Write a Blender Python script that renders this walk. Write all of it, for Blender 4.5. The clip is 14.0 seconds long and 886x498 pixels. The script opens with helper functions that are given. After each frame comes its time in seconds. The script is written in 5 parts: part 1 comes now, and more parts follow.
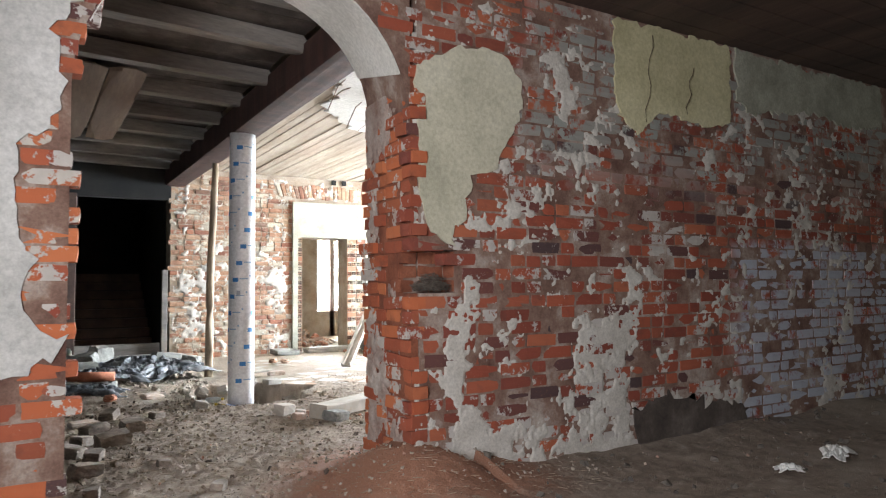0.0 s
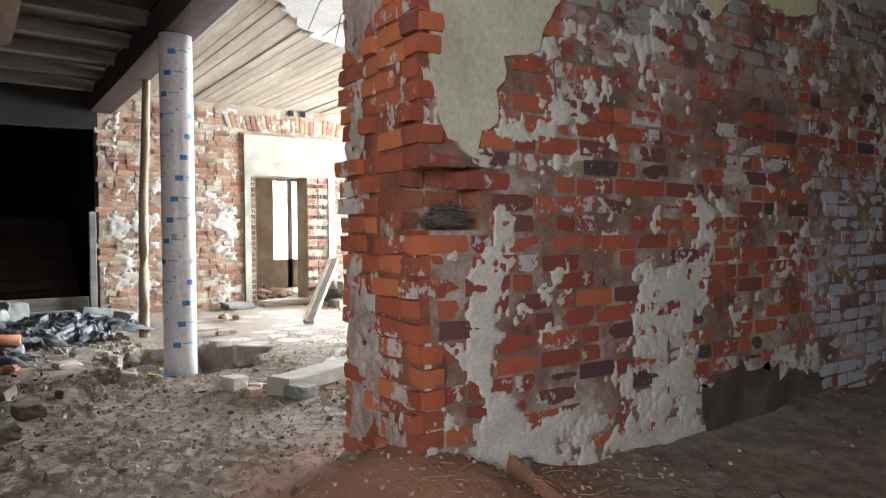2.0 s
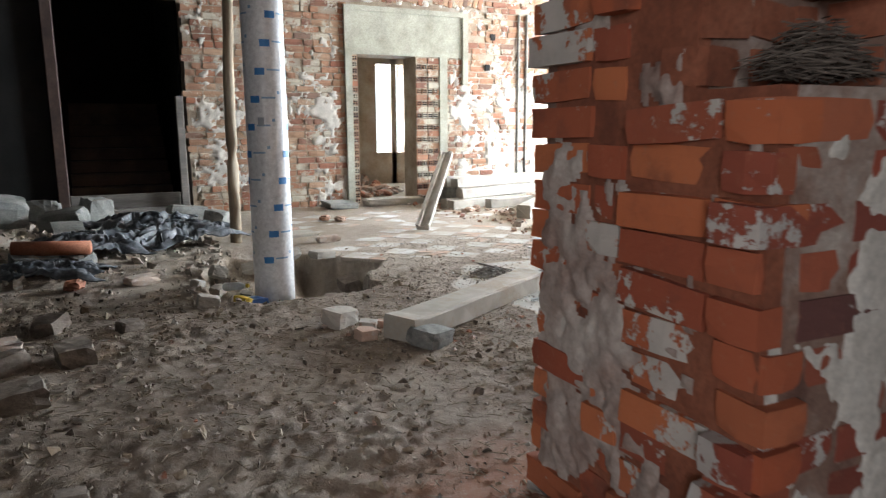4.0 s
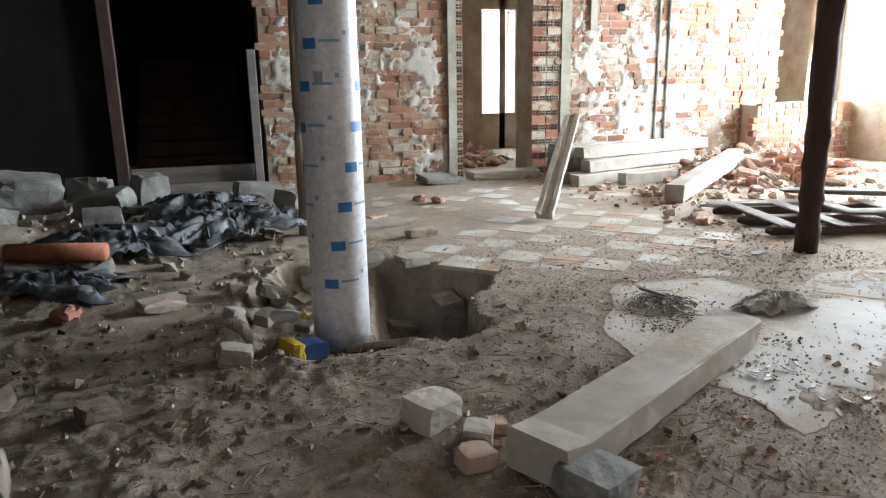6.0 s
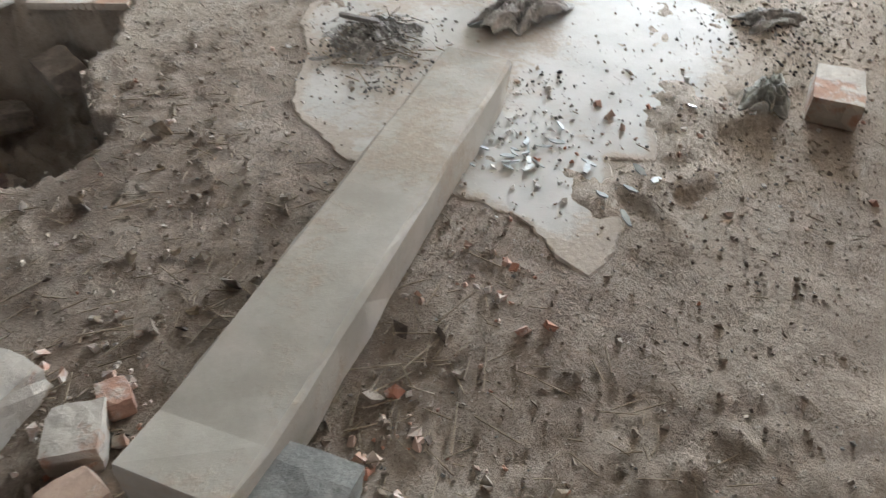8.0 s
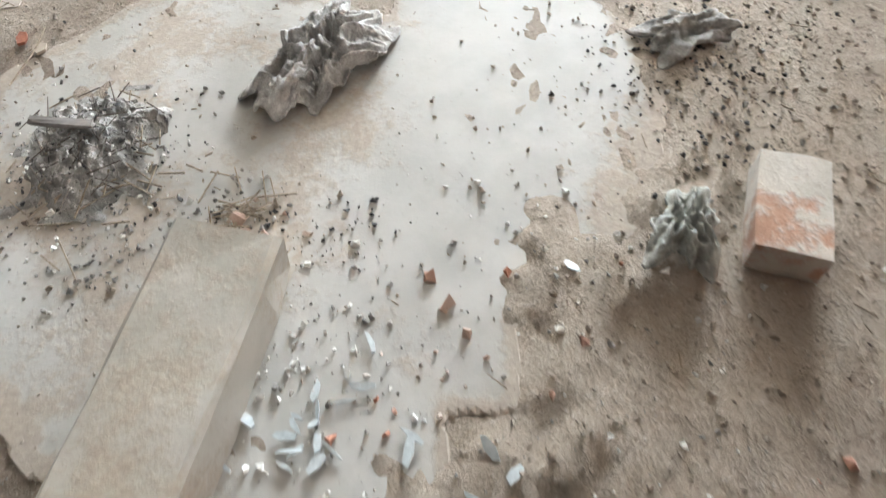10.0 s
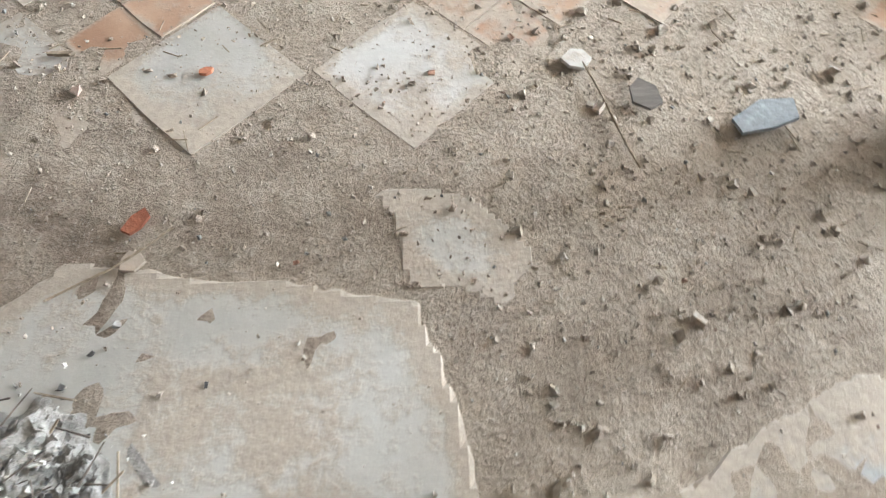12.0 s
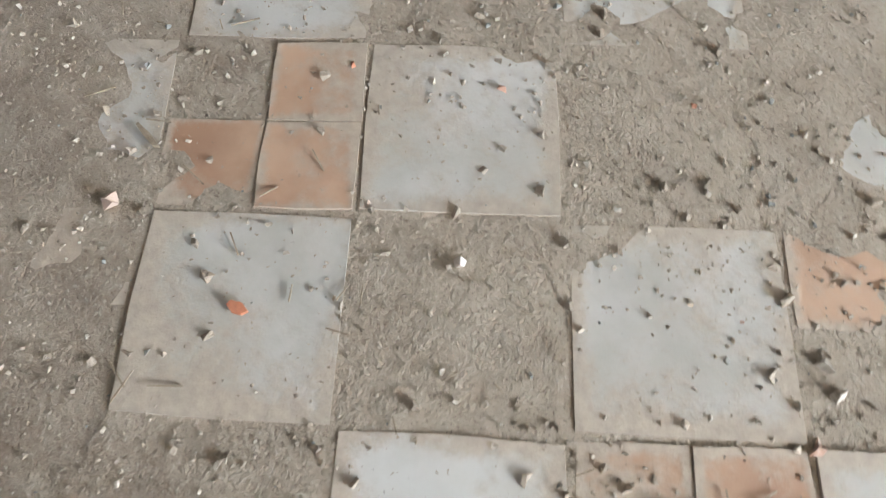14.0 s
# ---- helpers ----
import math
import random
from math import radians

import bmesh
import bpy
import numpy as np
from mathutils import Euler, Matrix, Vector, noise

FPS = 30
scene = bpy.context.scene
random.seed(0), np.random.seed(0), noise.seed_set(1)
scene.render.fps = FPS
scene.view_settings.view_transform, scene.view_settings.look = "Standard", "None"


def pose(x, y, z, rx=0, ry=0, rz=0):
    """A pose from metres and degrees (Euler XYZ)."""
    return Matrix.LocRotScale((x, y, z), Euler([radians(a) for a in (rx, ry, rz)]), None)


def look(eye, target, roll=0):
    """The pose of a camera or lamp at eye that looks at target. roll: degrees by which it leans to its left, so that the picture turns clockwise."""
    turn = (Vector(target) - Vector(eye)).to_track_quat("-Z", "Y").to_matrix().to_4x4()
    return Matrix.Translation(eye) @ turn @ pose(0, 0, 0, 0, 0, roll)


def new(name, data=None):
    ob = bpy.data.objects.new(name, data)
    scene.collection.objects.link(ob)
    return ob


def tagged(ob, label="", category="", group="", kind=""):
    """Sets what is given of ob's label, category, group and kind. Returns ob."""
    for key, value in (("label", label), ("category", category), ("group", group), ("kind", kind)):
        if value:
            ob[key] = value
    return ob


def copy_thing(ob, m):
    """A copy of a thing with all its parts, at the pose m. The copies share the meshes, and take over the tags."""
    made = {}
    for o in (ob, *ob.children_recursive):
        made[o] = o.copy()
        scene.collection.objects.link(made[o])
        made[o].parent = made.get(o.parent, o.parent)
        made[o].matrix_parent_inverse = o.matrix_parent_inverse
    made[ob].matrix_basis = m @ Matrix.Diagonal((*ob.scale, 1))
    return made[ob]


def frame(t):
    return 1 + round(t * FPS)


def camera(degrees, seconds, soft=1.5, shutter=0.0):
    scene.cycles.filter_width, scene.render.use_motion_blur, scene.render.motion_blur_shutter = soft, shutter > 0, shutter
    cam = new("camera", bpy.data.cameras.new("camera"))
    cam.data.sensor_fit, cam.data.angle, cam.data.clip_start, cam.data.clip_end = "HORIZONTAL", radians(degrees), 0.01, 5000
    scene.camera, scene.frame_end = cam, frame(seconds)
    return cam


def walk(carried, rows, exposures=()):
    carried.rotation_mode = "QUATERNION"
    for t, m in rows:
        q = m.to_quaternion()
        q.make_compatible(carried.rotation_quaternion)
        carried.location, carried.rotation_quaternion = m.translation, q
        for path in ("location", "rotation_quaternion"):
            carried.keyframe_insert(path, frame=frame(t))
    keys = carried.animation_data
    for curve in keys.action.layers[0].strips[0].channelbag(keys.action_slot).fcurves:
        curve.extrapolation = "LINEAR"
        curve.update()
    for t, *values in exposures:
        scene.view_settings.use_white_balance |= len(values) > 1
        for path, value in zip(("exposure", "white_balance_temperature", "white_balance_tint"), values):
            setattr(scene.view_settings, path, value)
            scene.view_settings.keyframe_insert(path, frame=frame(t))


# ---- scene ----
cam = camera(66.0, 14.0, 1.2, 0.25)
PATH = [
    (0, (2.313, 0.074, 1.32), (3.343, 1.785, 1.427), -0.5),
    (0.5, (2.42, 0.495, 1.319), (3.502, 2.174, 1.409), -0.6),
    (1, (2.493, 0.921, 1.334), (3.586, 2.594, 1.391), -0.6),
    (1.5, (2.618, 1.17, 1.283), (3.73, 2.833, 1.305), -0.6),
    (2, (2.841, 1.519, 1.254), (3.976, 3.165, 1.21), -0.5),
    (2.5, (2.923, 1.901, 1.211), (4.061, 3.53, 0.98), -0.5),
    (3, (2.941, 2.368, 1.234), (4.071, 3.99, 0.929), -0.4),
    (3.5, (3.136, 2.746, 1.216), (4.219, 4.391, 0.864), -0.8),
    (4, (3.341, 3.166, 1.196), (4.22, 4.928, 0.847), -0.3),
    (6.5, (4.147, 5.248, 1.202), (4.738, 7.077, 0.65), -0.6),
    (7, (4.401, 5.507, 1.188), (5.044, 7.245, 0.436), -1.4),
    (7.5, (4.609, 5.719, 1.145), (5.47, 7.19, 0.1), -1.2),
    (7.7, (4.67, 5.81, 1.145), (5.602, 7.13, -0.035), -0.8),
    (9.8, (5.801, 6.381, 1.223), (6.591, 7.157, -0.442), -6.4),
    (10.4, (6.152, 6.816, 1.16), (6.853, 7.616, -0.534), -5.2),
    (10.5, (6.201, 6.891, 1.152), (6.912, 7.658, -0.553), -1.5),
    (11, (6.382, 7.229, 1.134), (6.924, 8.138, -0.563), 2.2),
    (11.5, (6.602, 7.543, 1.146), (6.885, 8.513, -0.58), 2.6),
    (12, (6.831, 7.815, 1.072), (6.865, 8.777, -0.682), -0.3),
    (12.5, (6.955, 8.089, 1.055), (6.765, 8.989, -0.721), -0.6),
    (13, (6.948, 8.349, 0.996), (6.61, 9.143, -0.808), -0.4),
    (13.5, (6.86, 8.675, 0.942), (6.392, 9.252, -0.915), -2.7),
    (14, (6.776, 8.872, 0.909), (6.219, 9.353, -0.95), -2.0),

]
walk(cam, [(t, look(eye, target, roll)) for t, eye, target, roll in PATH],
     [(0, 1.25), (1.5, 1.0), (2.5, 0.98), (3, 0.8), (4, 0.25), (6.5, -0.06), (7.5, 0.15), (9.8, 0.58), (11, 0.3), (12.5, 0.32), (13.5, 0.16), (14, -0.08)])

# ---- world and light ----
world = bpy.data.worlds.new("world")
scene.world = world
world.use_nodes = True
wn = world.node_tree.nodes
sky = wn.new("ShaderNodeTexSky")
sky.sky_type, sky.sun_disc = "NISHITA", False
sky.sun_elevation, sky.sun_rotation = radians(38), radians(70)
world.node_tree.links.new(sky.outputs[0], wn["Background"].inputs[0])
wn["Background"].inputs[1].default_value = 0.12

sun = new("sun", bpy.data.lights.new("sun", "SUN"))
sun.data.energy, sun.data.angle, sun.data.color = 1.2, radians(12), (1.0, 0.95, 0.88)
sun.matrix_world = look((30, 16, 24), (8, 9, 0))


def window_light(name, x, y, z, w, h, tx, ty, tz, power, color=(0.82, 0.92, 1.03)):
    """The sky's light in a window's opening."""
    lamp = new(name, bpy.data.lights.new(name, "AREA"))
    lamp.data.shape, lamp.data.size, lamp.data.size_y = "RECTANGLE", w, h
    lamp.data.energy, lamp.data.color = power, color
    lamp.matrix_world = look((x, y, z), (tx, ty, tz))
    return lamp


WINDOWS_RIGHT = [9.7, 12.0]
for wy, power in zip(WINDOWS_RIGHT, (1000, 1050)):
    window_light("window_light", 13.85, wy, 1.95, 1.5, 2.2, 9.0, wy, 0.9, power)
window_light("window_light", 12.55, 14.0, 1.9, 0.9, 1.9, 12.0, 10.0, 0.6, 420)
window_light("window_light", 0.95, 0.25, 1.8, 1.6, 1.7, 5.0, 3.8, 1.0, 112, (0.97, 0.97, 1.03))
window_light("window_light", 9.05, 17.7, 1.6, 0.7, 1.8, 8.0, 13.0, 0.8, 380)


# ---- materials ----
def material(name, rough=0.9, metal=0.0):
    m = bpy.data.materials.new(name)
    m.use_nodes = True
    n, l = m.node_tree.nodes, m.node_tree.links
    b = n["Principled BSDF"]
    b.inputs["Roughness"].default_value, b.inputs["Metallic"].default_value = rough, metal
    return m, n, l, b


def place(n):
    return n.new("ShaderNodeNewGeometry").outputs["Position"]


def noise_tex(n, l, at, scale, detail=6.0, rough=0.6, stretch=None):
    t = n.new("ShaderNodeTexNoise")
    t.inputs["Scale"].default_value, t.inputs["Detail"].default_value, t.inputs["Roughness"].default_value = scale, detail, rough
    if stretch:
        mp = n.new("ShaderNodeMapping")
        mp.inputs["Scale"].default_value = stretch
        l.new(at, mp.inputs[0])
        at = mp.outputs[0]
    l.new(at, t.inputs["Vector"])
    return t.outputs["Fac"]


def ramp(n, l, fac, *stops):
    r = n.new("ShaderNodeValToRGB")
    e = r.color_ramp.elements
    while len(e) < len(stops):
        e.new(0.5)
    for k, (p, c) in zip(e, stops):
        k.position = p
        k.color = (*c, 1) if len(c) == 3 else c
    l.new(fac, r.inputs[0])
    return r.outputs[0]


def mask(n, l, fac, lo, hi):
    r = n.new("ShaderNodeMapRange")
    r.interpolation_type = "SMOOTHSTEP"
    r.inputs["From Min"].default_value, r.inputs["From Max"].default_value = lo, hi
    l.new(fac, r.inputs["Value"])
    return r.outputs["Result"]


def mix(n, l, fac, a, b):
    m = n.new("ShaderNodeMix")
    m.data_type = "RGBA"
    for sock, v in ((m.inputs[0], fac), (m.inputs[6], a), (m.inputs[7], b)):
        if isinstance(v, (int, float)):
            sock.default_value = v
        elif isinstance(v, tuple):
            sock.default_value = (*v, 1)
        else:
            l.new(v, sock)
    return m.outputs[2]


def calc(n, l, op, a, b=0.0):
    m = n.new("ShaderNodeMath")
    m.operation = op
    for sock, v in zip(m.inputs, (a, b)):
        if isinstance(v, (int, float)):
            sock.default_value = v
        else:
            l.new(v, sock)
    return m.outputs[0]


def bump(n, l, b, height, strength, distance=0.01):
    k = n.new("ShaderNodeBump")
    k.inputs["Strength"].default_value, k.inputs["Distance"].default_value = strength, distance
    l.new(height, k.inputs["Height"])
    l.new(k.outputs[0], b.inputs["Normal"])


def axis(n, l, at, i):
    s = n.new("ShaderNodeSeparateXYZ")
    l.new(at, s.inputs[0])
    return s.outputs[i]


def mottled(name, dark, mid, light, rough=0.9, scale=3.0, fine=60.0, bumpy=0.4, dist=0.006, stretch=None, metal=0.0, local=False):
    """A surface of three tones, varied at two scales, with fine relief."""
    m, n, l, b = material(name, rough, metal)
    at = n.new("ShaderNodeTexCoord").outputs["Object"] if local else place(n)
    big = noise_tex(n, l, at, scale, 5, 0.65, stretch)
    small = noise_tex(n, l, at, fine, 4, 0.7, stretch)
    c = ramp(n, l, big, (0.3, dark), (0.5, mid), (0.7, light))
    g = ramp(n, l, small, (0.3, (0.62, 0.62, 0.62)), (0.7, (1.25, 1.25, 1.25)))
    mul = n.new("ShaderNodeMix")
    mul.data_type, mul.blend_type = "RGBA", "MULTIPLY"
    mul.inputs[0].default_value = 0.6
    l.new(c, mul.inputs[6]), l.new(g, mul.inputs[7])
    l.new(mul.outputs[2], b.inputs["Base Color"])
    bump(n, l, b, small, bumpy, dist)
    return m


def brick_material(name, hues, wash, wash_lo, wash_hi, joined, zones=False):
    """Fired brick: each piece its own tone, soot and lime left on it in patches that run over the joints."""
    m, n, l, b = material(name, 0.92)
    at = place(n)
    rnd = n.new("ShaderNodeNewGeometry").outputs["Random Per Island"] if joined else n.new("ShaderNodeObjectInfo").outputs["Random"]
    base = ramp(n, l, rnd, *[(i / (len(hues) - 1), h) for i, h in enumerate(hues)])
    grain = noise_tex(n, l, at, 45, 6, 0.7)
    soot = mask(n, l, noise_tex(n, l, at, 5, 5, 0.65), 0.5, 0.75)
    c = mix(n, l, calc(n, l, "MULTIPLY", soot, 0.55), base, (0.075, 0.04, 0.032))
    c = mix(n, l, mask(n, l, grain, 0.55, 0.85), c, (0.36, 0.16, 0.09))
    lime = calc(n, l, "ADD", calc(n, l, "MULTIPLY", noise_tex(n, l, at, 3.2, 5, 0.62), 0.60), calc(n, l, "MULTIPLY", noise_tex(n, l, at, 17, 6, 0.72), 0.40))
    own = calc(n, l, "FRACT", calc(n, l, "MULTIPLY", rnd, 7.31))
    lime = calc(n, l, "ADD", lime, calc(n, l, "MULTIPLY", calc(n, l, "SUBTRACT", own, 0.55), 0.11))
    if zones:
        z, x = axis(n, l, at, 2), axis(n, l, at, 0)
        low = mask(n, l, z, 0.75, 0.1)
        lime = calc(n, l, "ADD", lime, calc(n, l, "MULTIPLY", low, 0.10))
        strip = calc(n, l, "MULTIPLY", mask(n, l, x, 5.75, 5.95), mask(n, l, x, 6.45, 6.25))
        strip = calc(n, l, "MULTIPLY", strip, mask(n, l, z, 1.3, 1.0))
        lime = calc(n, l, "ADD", lime, calc(n, l, "MULTIPLY", strip, 0.07))
    on = mask(n, l, lime, wash_lo, wash_hi)
    tone = mix(n, l, noise_tex(n, l, at, 7, 4, 0.6), tuple(v * 0.6 for v in wash), tuple(min(0.8, v * 1.3) for v in wash))
    if zones:
        wob = calc(n, l, "MULTIPLY", noise_tex(n, l, at, 3, 4, 0.6), 0.5)
        xx = calc(n, l, "ADD", x, wob)
        blue = calc(n, l, "MULTIPLY", mask(n, l, xx, 7.85, 8.15), mask(n, l, calc(n, l, "ADD", z, calc(n, l, "MULTIPLY", wob, 0.5)), 1.9, 1.75))
        high = calc(n, l, "MULTIPLY", mask(n, l, calc(n, l, "ADD", xx, calc(n, l, "MULTIPLY", z, -0.2)), 4.95, 5.15), mask(n, l, z, 1.9, 2.5))
        coat = mask(n, l, noise_tex(n, l, at, 4.5, 6, 0.7), 0.62, 0.5)
        tone = mix(n, l, blue, tone, (0.40, 0.42, 0.47))
        on = calc(n, l, "MAXIMUM", on, calc(n, l, "MULTIPLY", blue, calc(n, l, "MULTIPLY", coat, 0.92)))
        tone = mix(n, l, high, tone, (0.27, 0.28, 0.25))
        on = calc(n, l, "MAXIMUM", on, calc(n, l, "MULTIPLY", high, calc(n, l, "MULTIPLY", mask(n, l, noise_tex(n, l, at, 3.1, 6, 0.7), 0.56, 0.47), 0.9)))
    c = mix(n, l, on, c, tone)
    l.new(c, b.inputs["Base Color"])
    bump(n, l, b, calc(n, l, "ADD", grain, calc(n, l, "MULTIPLY", on, 0.6)), 0.6, 0.006)
    return m


RED = [(0.17, 0.042, 0.026), (0.27, 0.06, 0.032), (0.34, 0.09, 0.045), (0.24, 0.055, 0.032), (0.065, 0.04, 0.04), (0.31, 0.07, 0.035), (0.38, 0.115, 0.055), (0.20, 0.05, 0.03)]
ORANGE = [(0.36, 0.085, 0.035), (0.46, 0.13, 0.05), (0.27, 0.06, 0.03), (0.50, 0.155, 0.06), (0.22, 0.055, 0.03), (0.38, 0.10, 0.045)]
PALE = [(0.28, 0.145, 0.085), (0.36, 0.22, 0.135), (0.31, 0.125, 0.07), (0.40, 0.27, 0.175), (0.25, 0.10, 0.06), (0.19, 0.12, 0.085)]
M_BRICK = brick_material("brick_red", RED, (0.47, 0.43, 0.39), 0.548, 0.566, False, True)
M_BRICK_J = brick_material("brick_red_joined", RED, (0.47, 0.43, 0.39), 0.548, 0.566, True, True)
M_BRICK_PIER = brick_material("brick_orange", ORANGE, (0.48, 0.44, 0.39), 0.555, 0.575, False)
M_BRICK_FAR = brick_material("brick_pale", PALE, (0.46, 0.41, 0.32), 0.50, 0.57, False)
M_BRICK_FAR_J = brick_material("brick_pale_joined", PALE, (0.46, 0.41, 0.32), 0.50, 0.57, True)
M_BRICK_LOOSE = brick_material("brick_loose", [(0.42, 0.17, 0.10), (0.46, 0.30, 0.22), (0.50, 0.40, 0.32), (0.36, 0.13, 0.07), (0.48, 0.36, 0.28)], (0.55, 0.50, 0.44), 0.50, 0.60, False)
M_RUBBLE_J = brick_material("brick_rubble", [(0.42, 0.17, 0.10), (0.46, 0.30, 0.22), (0.52, 0.44, 0.37), (0.36, 0.15, 0.09), (0.48, 0.38, 0.31)], (0.58, 0.54, 0.48), 0.48, 0.60, True)
M_MORTAR_RED = mottled("mortar_reddish", (0.10, 0.045, 0.032), (0.22, 0.135, 0.10), (0.45, 0.39, 0.335), 0.95, 3.4, 80, 0.7)
M_MORTAR_PALE = mottled("mortar_pale", (0.22, 0.15, 0.095), (0.35, 0.285, 0.215), (0.46, 0.41, 0.34), 0.95, 2.0, 70, 0.6)
M_RED_DUST = mottled("red_brick_inside", (0.13, 0.04, 0.022), (0.22, 0.07, 0.035), (0.30, 0.11, 0.06), 0.95, 6, 60, 0.6)
M_PLASTER = mottled("plaster_cream", (0.40, 0.38, 0.28), (0.52, 0.49, 0.37), (0.60, 0.57, 0.45), 0.88, 1.6, 40, 0.25)
M_PLASTER_Y = mottled("plaster_ochre", (0.42, 0.38, 0.22), (0.52, 0.48, 0.29), (0.58, 0.54, 0.35), 0.88, 1.6, 40, 0.25)
M_PLASTER_G = mottled("plaster_grey_green", (0.22, 0.22, 0.17), (0.31, 0.31, 0.24), (0.42, 0.41, 0.33), 0.9, 3.5, 50, 0.5)
M_PLASTER_W = mottled("plaster_white", (0.56, 0.55, 0.50), (0.68, 0.67, 0.62), (0.76, 0.75, 0.71), 0.88, 1.3, 35, 0.25)
M_PLASTER_DULL = mottled("plaster_dull_white", (0.40, 0.39, 0.36), (0.50, 0.49, 0.46), (0.58, 0.57, 0.54), 0.9, 1.3, 35, 0.3)
M_LIME = mottled("lime_scrap", (0.40, 0.37, 0.32), (0.51, 0.475, 0.42), (0.60, 0.57, 0.51), 0.92, 5, 60, 0.4)
M_LIME_PINK = mottled("lime_pinkish", (0.22, 0.13, 0.10), (0.36, 0.29, 0.25), (0.47, 0.42, 0.37), 0.92, 4, 60, 0.4)
M_CEMENT = mottled("cement_surround", (0.26, 0.255, 0.195), (0.36, 0.35, 0.28), (0.46, 0.45, 0.37), 0.9, 2.5, 45, 0.4)
M_SOOT_LOW = mottled("sooty_render", (0.035, 0.026, 0.021), (0.075, 0.058, 0.047), (0.15, 0.125, 0.105), 0.95, 3.0, 45, 0.5)
# Near black stands in for the darkness of the west side and stairwell.
M_SHADE_BLACK = mottled("shade_black_plaster", (0.006, 0.0055, 0.005), (0.010, 0.009, 0.008), (0.018, 0.016, 0.014), 0.95, 1.5, 40, 0.4)
M_WOOD_DARK = mottled("wood_dark", (0.035, 0.02, 0.015), (0.065, 0.038, 0.028), (0.10, 0.06, 0.042), 0.75, 3, 40, 0.4, 0.004, (1, 0.12, 1))
M_WOOD_GREY = mottled("wood_grey", (0.12, 0.105, 0.09), (0.20, 0.18, 0.16), (0.29, 0.265, 0.235), 0.85, 4, 55, 0.5, 0.004, (0.12, 1, 1))
M_WOOD_BOARD = mottled("wood_board", (0.085, 0.052, 0.033), (0.14, 0.09, 0.058), (0.20, 0.14, 0.095), 0.85, 4, 50, 0.4, 0.004, (1, 0.1, 1))
M_WOOD_PLANK = mottled("wood_plank_ceiling", (0.26, 0.20, 0.14), (0.40, 0.33, 0.25), (0.54, 0.48, 0.40), 0.85, 3, 45, 0.5, 0.004, (1, 0.1, 1))
M_WOOD_POST = mottled("wood_post", (0.20, 0.14, 0.09), (0.32, 0.25, 0.17), (0.43, 0.36, 0.27), 0.8, 5, 60, 0.5, 0.004, (1, 1, 0.12))
M_WOOD_RED = mottled("wood_redbrown", (0.028, 0.012, 0.009), (0.052, 0.022, 0.016), (0.085, 0.04, 0.028), 0.75, 5, 60, 0.5, 0.004, (1, 1, 0.12))
M_CONCRETE = mottled("concrete", (0.27, 0.24, 0.20), (0.37, 0.34, 0.29), (0.45, 0.42, 0.37), 0.9, 3, 140, 0.3)
M_TARP = mottled("tarp_grey", (0.03, 0.034, 0.038), (0.08, 0.09, 0.10), (0.23, 0.25, 0.27), 0.5, 7, 40, 0.3, local=True)
M_CLOTH = mottled("cloth_grey", (0.19, 0.18, 0.16), (0.40, 0.38, 0.35), (0.60, 0.58, 0.54), 0.95, 12, 160, 0.5, local=True)
M_CLOTH_PALE = mottled("cloth_pale", (0.20, 0.20, 0.175), (0.36, 0.36, 0.32), (0.55, 0.55, 0.51), 0.9, 12, 160, 0.4, local=True)
M_CHAR = mottled("charred_bits", (0.02, 0.02, 0.02), (0.055, 0.053, 0.05), (0.13, 0.125, 0.12), 0.9, 30, 120, 0.4)
M_STONE = mottled("stone_grey", (0.13, 0.13, 0.12), (0.22, 0.22, 0.20), (0.32, 0.31, 0.28), 0.9, 5, 60, 0.5)
M_CLOD = mottled("dusty_masonry", (0.12, 0.095, 0.075), (0.22, 0.18, 0.145), (0.36, 0.31, 0.26), 0.95, 6, 60, 0.6)
# Rubble tone lowered to carry the shade at the near wall's foot.
M_SHADED_RUBBLE = mottled("shaded_rubble", (0.05, 0.042, 0.035), (0.10, 0.085, 0.07), (0.18, 0.155, 0.13), 0.95, 6, 60, 0.5)
M_ASH = mottled("ash", (0.13, 0.12, 0.108), (0.28, 0.265, 0.24), (0.46, 0.44, 0.41), 0.95, 16, 120, 0.7)
M_STRAW = mottled("straw", (0.16, 0.12, 0.08), (0.30, 0.24, 0.17), (0.46, 0.40, 0.31), 0.9, 30, 90, 0.3)
M_TWIG = mottled("twig", (0.06, 0.045, 0.035), (0.12, 0.095, 0.075), (0.20, 0.17, 0.14), 0.9, 30, 90, 0.3)
M_PEBBLE = mottled("pebble", (0.22, 0.18, 0.14), (0.36, 0.31, 0.25), (0.52, 0.47, 0.40), 0.9, 40, 150, 0.4)
M_TERRACOTTA = mottled("terracotta", (0.36, 0.12, 0.06), (0.46, 0.17, 0.09), (0.52, 0.22, 0.13), 0.8, 8, 60, 0.3)
M_GLASS_SHARD = mottled("pale_shard", (0.40, 0.45, 0.45), (0.52, 0.57, 0.57), (0.62, 0.66, 0.66), 0.35, 12, 60, 0.1)
M_BLUE_STONE = mottled("blue_shard", (0.20, 0.225, 0.24), (0.26, 0.285, 0.30), (0.33, 0.36, 0.375), 0.8, 9, 70, 0.3)

M_PALE_BRICK = brick_material("brick_limed", [(0.36, 0.20, 0.13), (0.40, 0.24, 0.16)], (0.46, 0.42, 0.36), 0.36, 0.46, False)


